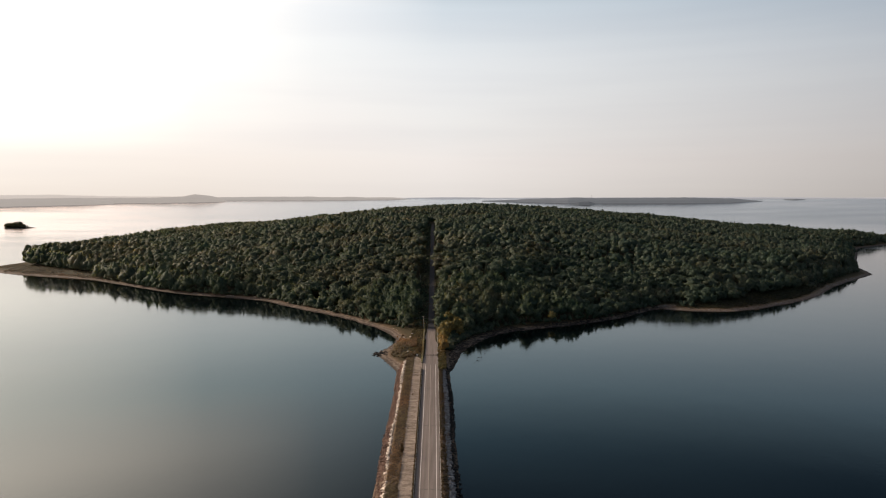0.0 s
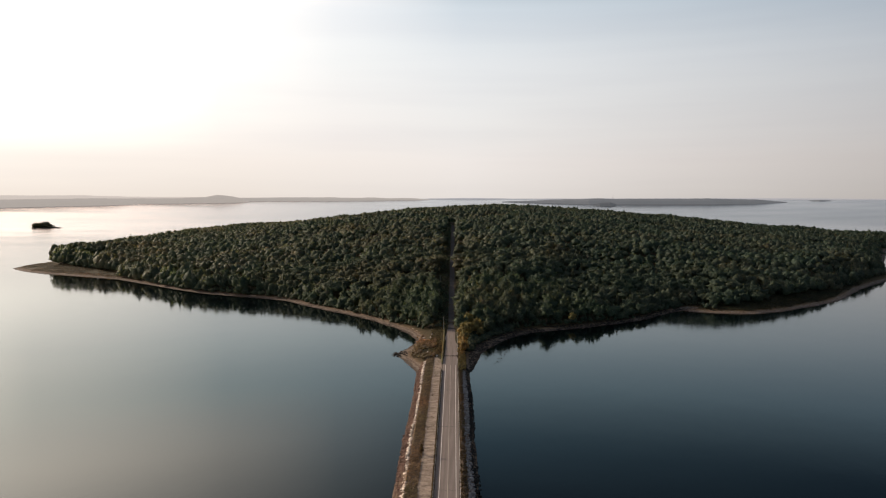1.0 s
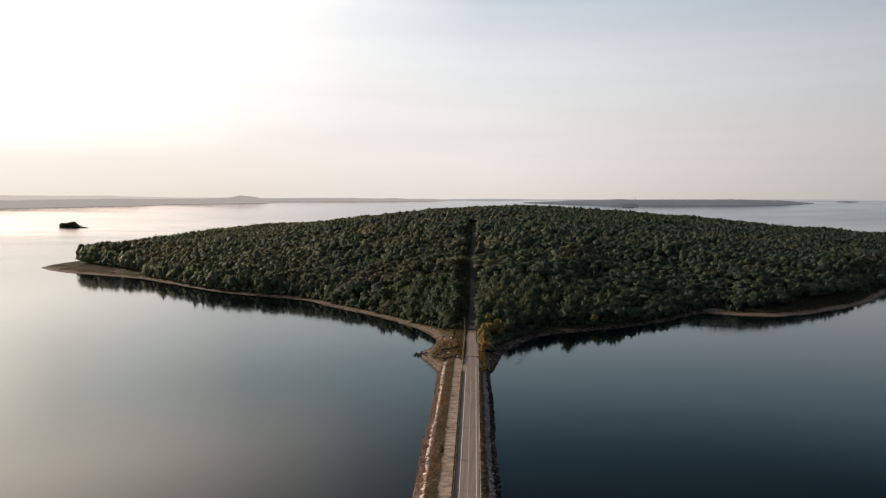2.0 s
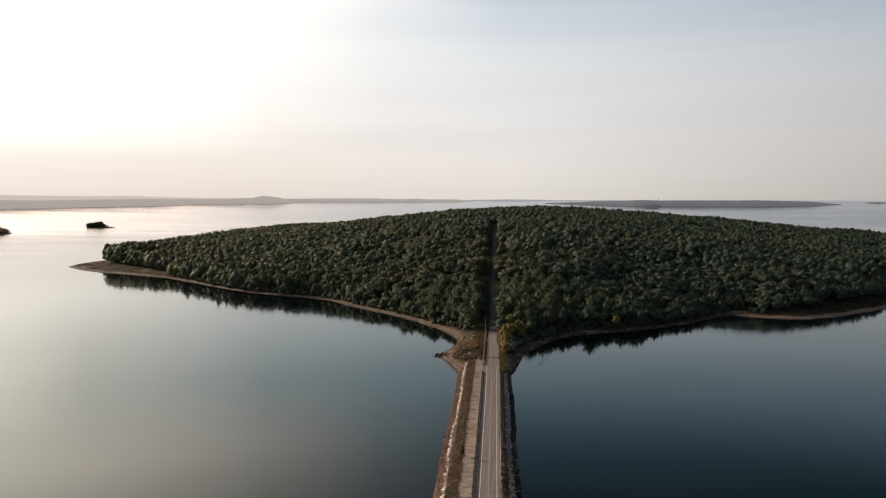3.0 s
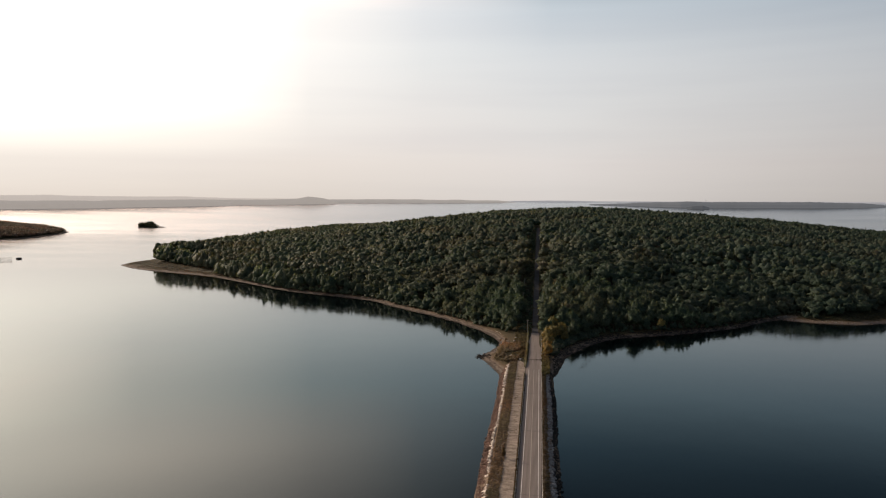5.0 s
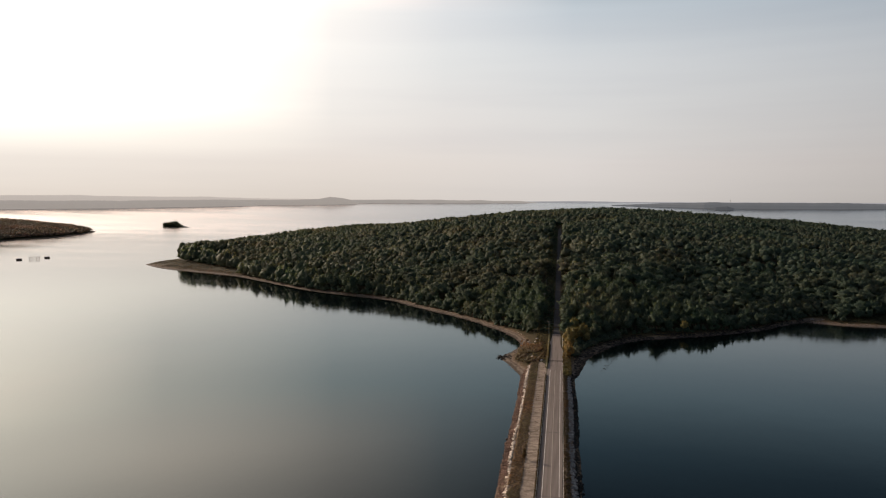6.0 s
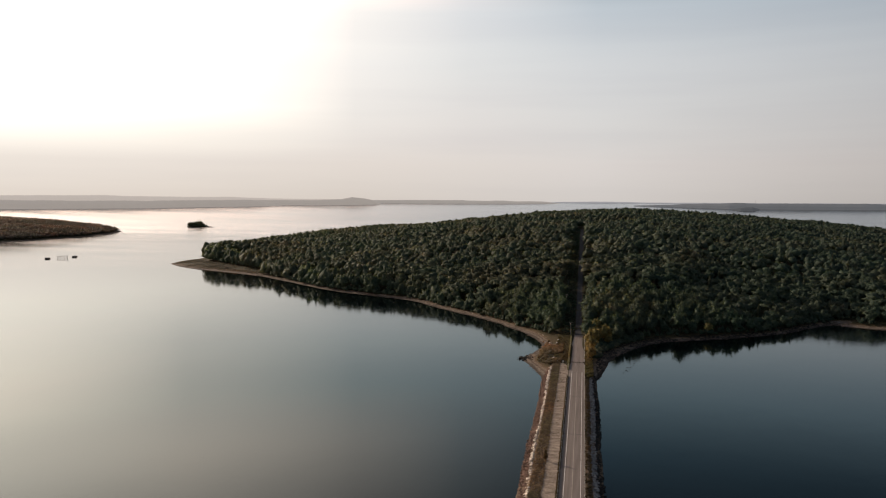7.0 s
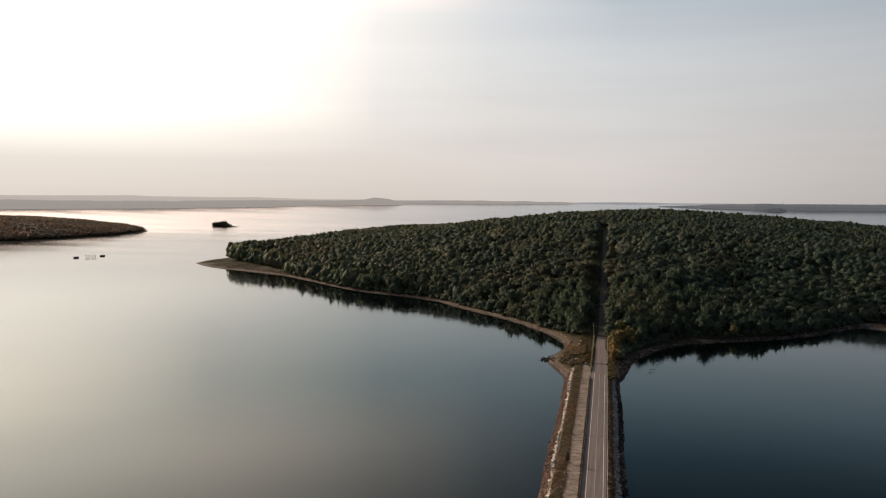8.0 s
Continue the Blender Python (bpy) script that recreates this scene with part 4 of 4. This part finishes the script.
def guardrail(u, y0, y1, gap=3.8, label="low galvanised guardrail on wooden posts beside the road", timber=False):
    g = empty("guardrail", pose(road_x(y0) + u, y0, 2.95))
    bm = bmesh.new()
    n = max(2, int((y1 - y0) / gap))
    side = 1 if u < 0 else -1
    shape = [(0.0, 0.38), (0.05, 0.42), (0.05, 0.50), (0.0, 0.54), (0.05, 0.58), (0.05, 0.66), (0.0, 0.70), (-0.02, 0.70), (-0.02, 0.38)]
    if timber:
        shape = [(0.16, 0.42), (0.18, 0.62), (0.16, 0.86), (0.0, 0.90), (-0.16, 0.86), (-0.16, 0.42)]
    rows = []
    for k in (0, n):
        y = (y1 - y0) * k / n
        rows.append([bm.verts.new((road_x(y0 + y) - road_x(y0) + side * a, y, z)) for a, z in shape])
    for i in range(len(shape)):
        j = (i + 1) % len(shape)
        bm.faces.new((rows[0][i], rows[0][j], rows[1][j], rows[1][i]))
    bm.faces.new(rows[0])
    bm.faces.new(rows[1])
    bmesh.ops.recalc_face_normals(bm, faces=bm.faces)
    part("rail", bm, M_DRIFT if timber else M_STEEL, g, "pale weathered timber rail" if timber else "galvanised steel rail")
    bm = bmesh.new()
    bm_box(bm, (0.18, 0.2, 1.0), (0, 0, 0.25))
    bmesh.ops.bevel(bm, geom=bm.edges, offset=0.015, affect="EDGES")
    first = part("post", bm, M_POLE, g, "weathered wooden post")
    for k in range(n + 1):
        y = (y1 - y0) * k / n
        o = first if k == 0 else new("post", first.data)
        o.parent, o.location = g, (road_x(y0 + y) - road_x(y0) - side * 0.12, y, 0)
        if k:
            tagged(o, "weathered wooden post")
    return tagged(g, label, "guardrail", "guardrails along the road")


guardrail(-5.1, -100, 424)
guardrail(-5.5, 442, 566, 3.8, "pale timber guardrail on wooden posts beside the road", True)
guardrail(4.55, -100, 456)
guardrail(4.55, 465, 552)


def utility_pole(x, y, z, height, label):
    t = empty("utility_pole", pose(x, y, z))
    bm = bmesh.new()
    bm_rod(bm, (0, 0, -0.8), (0, 0, height), 0.2, 0.13, 10)
    part("pole", bm, M_POLE, t)
    bm = bmesh.new()
    bm_box(bm, (2.2, 0.1, 0.12), (0, -0.18, height - 0.5))
    arm = part("crossarm", bm, M_POLE, t)
    for k in (-0.9, 0.0, 0.9):
        bm = bmesh.new()
        bm_rod(bm, (k, -0.18, height - 0.44), (k, -0.18, height - 0.2), 0.06, 0.04, 8)
        part("insulator", bm, M_STEEL, arm, "small pale insulator")
    return tagged(t, label, "utility pole", "utility poles beside the road")


for x, y, h in ((-15.2, 557, 10.5), (-21.6, 606, 12.0), (-22.2, 655, 12.0), (-22.9, 715, 12.0)):
    z = float(island_height(np.array([x]), np.array([float(y)]))[0][0])
    utility_pole(x, y, z, h, "weathered wooden utility pole beside the road")


def bar_gate(y):
    """A barred gate across the road between two posts."""
    t = empty("road_gate", pose(road_x(y), y, 3.0))
    for u in (-4.6, 4.4):
        bm = bmesh.new()
        bm_rod(bm, (u, 0, -0.4), (u, 0, 1.35), 0.13, 0.13, 10)
        part("gate_post", bm, M_RUST, t)
    for z in (0.55, 1.0):
        bm = bmesh.new()
        bm_rod(bm, (-4.5, 0, z), (4.3, 0, z), 0.08, 0.08, 8)
        part("gate_bar", bm, M_RUST, t)
    for u in (-2.2, 0.0, 2.2):
        bm = bmesh.new()
        bm_rod(bm, (u, 0, 0.55), (u, 0, 1.0), 0.035, 0.035, 8)
        part("upright", bm, M_RUST, t)
    for u in (1.6, 3.9):
        bm = bmesh.new()
        bm_box(bm, (0.5, 0.05, 0.7), (u, -0.08, 0.85))
        part("sign_plate", bm, M_RUST, t, "dark weathered plate")
    return tagged(t, "dark steel bar gate closed across the road", "gate")


bar_gate(461)


def boulder(x, y, z, size, mat_, label):
    v, f = ico(3)
    v = v * (1 + 0.22 * fbm(v[:, 0] + x, v[:, 1] + v[:, 2] + y, 0.9, 61))[:, None] * [0.6 * size, 0.5 * size, 0.42 * size]
    b = new("boulder", array_mesh("boulder", v, f, mat_, True))
    b.matrix_world = pose(x, y, z + 0.2 * size, 0, 0, x * 37 % 360)
    return tagged(b, label, "boulder", "boulders by the causeway head")


for u, y, s in ((-9.2, 463, 1.5), (-11.0, 468, 1.1), (-13.0, 466, 1.0), (-15.5, 474, 1.4), (-17.5, 492, 1.2), (-15.0, 505, 1.2), (-16.2, 518, 1.6), (-15.6, 530, 1.3), (-14.8, 541, 1.3)):
    bx = road_x(y) + u
    z = max(float(island_height(np.array([bx]), np.array([float(y)]))[0][0]), 2.3 if y < 476 else 0)
    boulder(bx, y, z, s, M_PALE, "pale granite boulder on the grassy neck")

# dark wavy lines across the worn road
for k, (y, u0, u1, w) in enumerate(((247, -4.4, 3.9, 0.25), (318, -4.6, 3.8, 0.4), (381, -4.4, 3.9, 0.3), (436, -4.5, 3.9, 0.35), (402, -1.0, 3.8, 0.25))):
    bm = bmesh.new()
    n = 14
    top, low = [], []
    for i in range(n + 1):
        u = u0 + (u1 - u0) * i / n
        wob = 0.25 * math.sin(i * 1.7 + k) + 0.15 * math.sin(i * 3.1 + 2 * k)
        zz = 3.0 + 0.05 * (1 - abs(u) / 4.4) + 0.006
        top.append(bm.verts.new((road_x(y) + u, y + wob + w, zz)))
        low.append(bm.verts.new((road_x(y) + u, y + wob - w, zz)))
    for i in range(n):
        bm.faces.new((low[i], low[i + 1], top[i + 1], top[i]))
    tagged(part("road_cross_line", bm, M_CROSS_LINE), "dark line across the asphalt", "road marking", kind="structure")

# the lone bush by the gravel
bush_tree = empty("bush", pose(road_x(282) - 10.9, 282, 2.7))
v, f = crown_template(rs, 12, 3, 240, 0.07)
bush_crown = new("crown", array_mesh("crown", v * [2.2, 2.2, 5.4], f, M_WEEDS))
bush_crown.parent = bush_tree
bm = bmesh.new()
bm_rod(bm, (0, 0, -0.3), (0, 0, 1.2), 0.1, 0.05)
part("stem", bm, M_BARK, bush_tree)
tagged(bush_tree, "dark rounded bush at the edge of the gravel", "bush")


# ---- the far peninsula and the islet in the bay ----
def landmass(name, line, height, xs, ys, label):
    x, y = np.meshgrid(xs, ys, indexing="ij")
    d = shore_distance(x, y, line) + 2.5 * fbm(x, y, 35.0, 71)
    z = height(d)
    ob = new(name, array_mesh(name, np.stack([x, y, z], -1).reshape(-1, 3), grid_faces(len(xs), len(ys)), M_SHORE, True))
    return tagged(ob, label, "island", kind="structure")


POINT = rounded([(-1425, 1390), (-1397, 1534), (-1396, 1740), (-1450, 1930), (-1535, 2092), (-1600, 2120), (-1900, 2250), (-2700, 2400), (-2800, 1200), (-1800, 900), (-1480, 1180)])
point_height = lambda d: np.where(d < 0, 0.1 * d, np.minimum(d, 12) * 0.2) + 46 * (1 - np.exp(-np.maximum(d - 12, 0) / 190))
landmass("ground", POINT, point_height, np.arange(-2820, -1370, 12.0), np.arange(880, 2420, 12.0), "wooded peninsula ground with a low shore")
x, y = jittered(-2000, -1380, 1320, 2260, 9.0)
d = shore_distance(x, y, POINT) + 2.5 * fbm(x, y, 35.0, 71)
ok = d > 12 + 5 * fbm(x, y, 60.0, 5)
place = np.stack([x, y, point_height(d)], -1)[ok]
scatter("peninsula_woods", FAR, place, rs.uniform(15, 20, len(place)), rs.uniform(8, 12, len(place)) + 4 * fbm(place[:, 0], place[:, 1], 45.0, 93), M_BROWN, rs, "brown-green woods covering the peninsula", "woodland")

ISLET = tuple(v * float(far_radius(np.array(2933.0))) / 2933.0 for v in (-1513.0, 2513.0))
ISLET_Z = float(sheet_height(np.array(math.hypot(*ISLET))))
isle = rounded([(ISLET[0] - 44, ISLET[1]), (ISLET[0] - 30, ISLET[1] + 16), (ISLET[0], ISLET[1] + 20), (ISLET[0] + 34, ISLET[1] + 14), (ISLET[0] + 66, ISLET[1] + 6), (ISLET[0] + 40, ISLET[1] - 12), (ISLET[0], ISLET[1] - 18), (ISLET[0] - 34, ISLET[1] - 12)])
islet_height = lambda d: ISLET_Z + np.where(d < 0, 0.2 * d, np.minimum(d, 10) * 0.35)
landmass("ground", isle, islet_height, np.arange(ISLET[0] - 70, ISLET[0] + 90, 4.0), np.arange(ISLET[1] - 40, ISLET[1] + 40, 4.0), "low rocky islet in the bay")
for k in range(24):
    ix, iy = ISLET[0] - 31 + (k % 8) * 7.8 + rs.uniform(-2, 2), ISLET[1] - 9 + (k // 8) * 8 + rs.uniform(-2, 2)
    sc = rs.uniform(0.85, 1.0) if k % 8 not in (0, 7) else rs.uniform(0.65, 0.8)
    sc = 1.2 if k in (13, 14) else sc
    tagged(copy_thing(GREEN[k % 5], pose(ix, iy, ISLET_Z + 2.5, 0, 0, 50 * k) @ Matrix.Diagonal((sc * 1.35, sc * 1.35, sc, 1))), group="trees on the islet")


x, y = ISLET[0] + rs.uniform(-36, 36, 60), ISLET[1] + rs.uniform(-12, 12, 60)
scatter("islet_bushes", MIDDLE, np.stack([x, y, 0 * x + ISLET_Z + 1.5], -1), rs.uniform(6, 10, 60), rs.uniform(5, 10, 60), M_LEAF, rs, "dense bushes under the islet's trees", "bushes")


# a scatter of stones just awash off the eastern beach
u = rs.rand(34)
x, y = 20 + 16 * u + rs.normal(0, 1.6, 34), 452 + 58 * u + rs.normal(0, 2.5, 34)
size = rs.uniform(0.5, 1.1, 34)
scatter("wet_rocks", ROCKS, np.stack([x, y, 0 * x + 0.05], -1), size, size * 0.6, M_DARK, rs, "small dark stones awash off the beach", "rocks")

x, y = -45 + rs.normal(0, 3.2, 90), 481 + rs.normal(0, 4.0, 90)
z = island_height(x, y)[0]
size = rs.uniform(0.6, 1.8, 90)
scatter("wet_rocks", ROCKS, np.stack([x, y, z + 0.1], -1)[z > -0.5], size[z > -0.5], size[z > -0.5], M_DARK, rs, "dark wet rocks on the cove's point", "rocks")


# ---- mooring structures in the bay ----
def dolphin(x, y):
    t = empty("mooring_dolphin", pose(x, y, 0, 0, 0, 20))
    bm = bmesh.new()
    bmesh.ops.create_cone(bm, cap_ends=True, segments=20, radius1=4.4, radius2=4.4, depth=4.0, matrix=Matrix.Translation((0, 0, -0.3)))
    part("cell_wall", bm, M_RUST, t)
    bm = bmesh.new()
    bmesh.ops.create_cone(bm, cap_ends=True, segments=20, radius1=4.7, radius2=4.7, depth=0.6, matrix=Matrix.Translation((0, 0, 2.0)))
    cap = part("cap", bm, M_GREY, t, "grey concrete cap")
    bm = bmesh.new()
    bm_rod(bm, (0, 0, 2.2), (0, 0, 3.0), 0.35, 0.45, 10)
    part("bollard", bm, M_RUST, cap)
    return tagged(t, "dark round sheet-pile mooring dolphin in the bay", "mooring dolphin", "mooring dolphins")


def pile_pier(x, y):
    t = empty("pile_pier", pose(x, y, 0, 0, 0, 40))
    bm = bmesh.new()
    bm_box(bm, (19, 3.2, 0.45), (0, 0, 3.9))
    part("deck", bm, M_RUST, t)
    for i in range(4):
        for j in (-1.3, 1.3):
            bm = bmesh.new()
            x0 = -7.8 + 5.2 * i
            bm_rod(bm, (x0, j, -3), (x0, j, 3.7), 0.24, 0.24, 8)
            part("pile", bm, M_RUST, t)
    for a, b in ((-7.8, -2.6), (2.6, 7.8)):
        bm = bmesh.new()
        bm_rod(bm, (a, -1.3, 0.6), (b, -1.3, 3.6), 0.14, 0.14, 6)
        part("brace", bm, M_RUST, t)
    bm = bmesh.new()
    bm_box(bm, (15.8, 0.3, 0.3), (0, -1.3, 0.9))
    part("lower_beam", bm, M_RUST, t)
    return tagged(t, "dark steel pile pier standing in the bay", "pier")


dolphin(-944, 1082)
dolphin(-928, 1130)
pile_pier(-930, 1102)


# ---- the mast beyond the far islet ----
def radio_mast(az, r, low, high):
    bx, by, z0 = far_point(az, low, r)
    z1 = far_point(az, high, r)[2]
    t = empty("radio_mast", pose(bx, by, z0))
    for i in range(3):
        bm = bmesh.new()
        a = 2.1 * i
        bm_rod(bm, (1.6 * math.cos(a), 1.6 * math.sin(a), 0), (0.4 * math.cos(a), 0.4 * math.sin(a), z1 - z0), 0.4, 0.25, 6)
        part("mast_leg", bm, M_RUST, t)
    for k in range(1, 6):
        bm = bmesh.new()
        h = (z1 - z0) * k / 6
        bmesh.ops.create_cone(bm, cap_ends=True, segments=6, radius1=1.5 - 0.18 * k, radius2=1.5 - 0.18 * k, depth=0.4, matrix=Matrix.Translation((0, 0, h)))
        part("mast_ring", bm, M_RUST, t)
    return tagged(t, "slender dark radio mast on a wooded island", "mast")


radio_mast(-11.8, 4920, -0.33, 0.2)
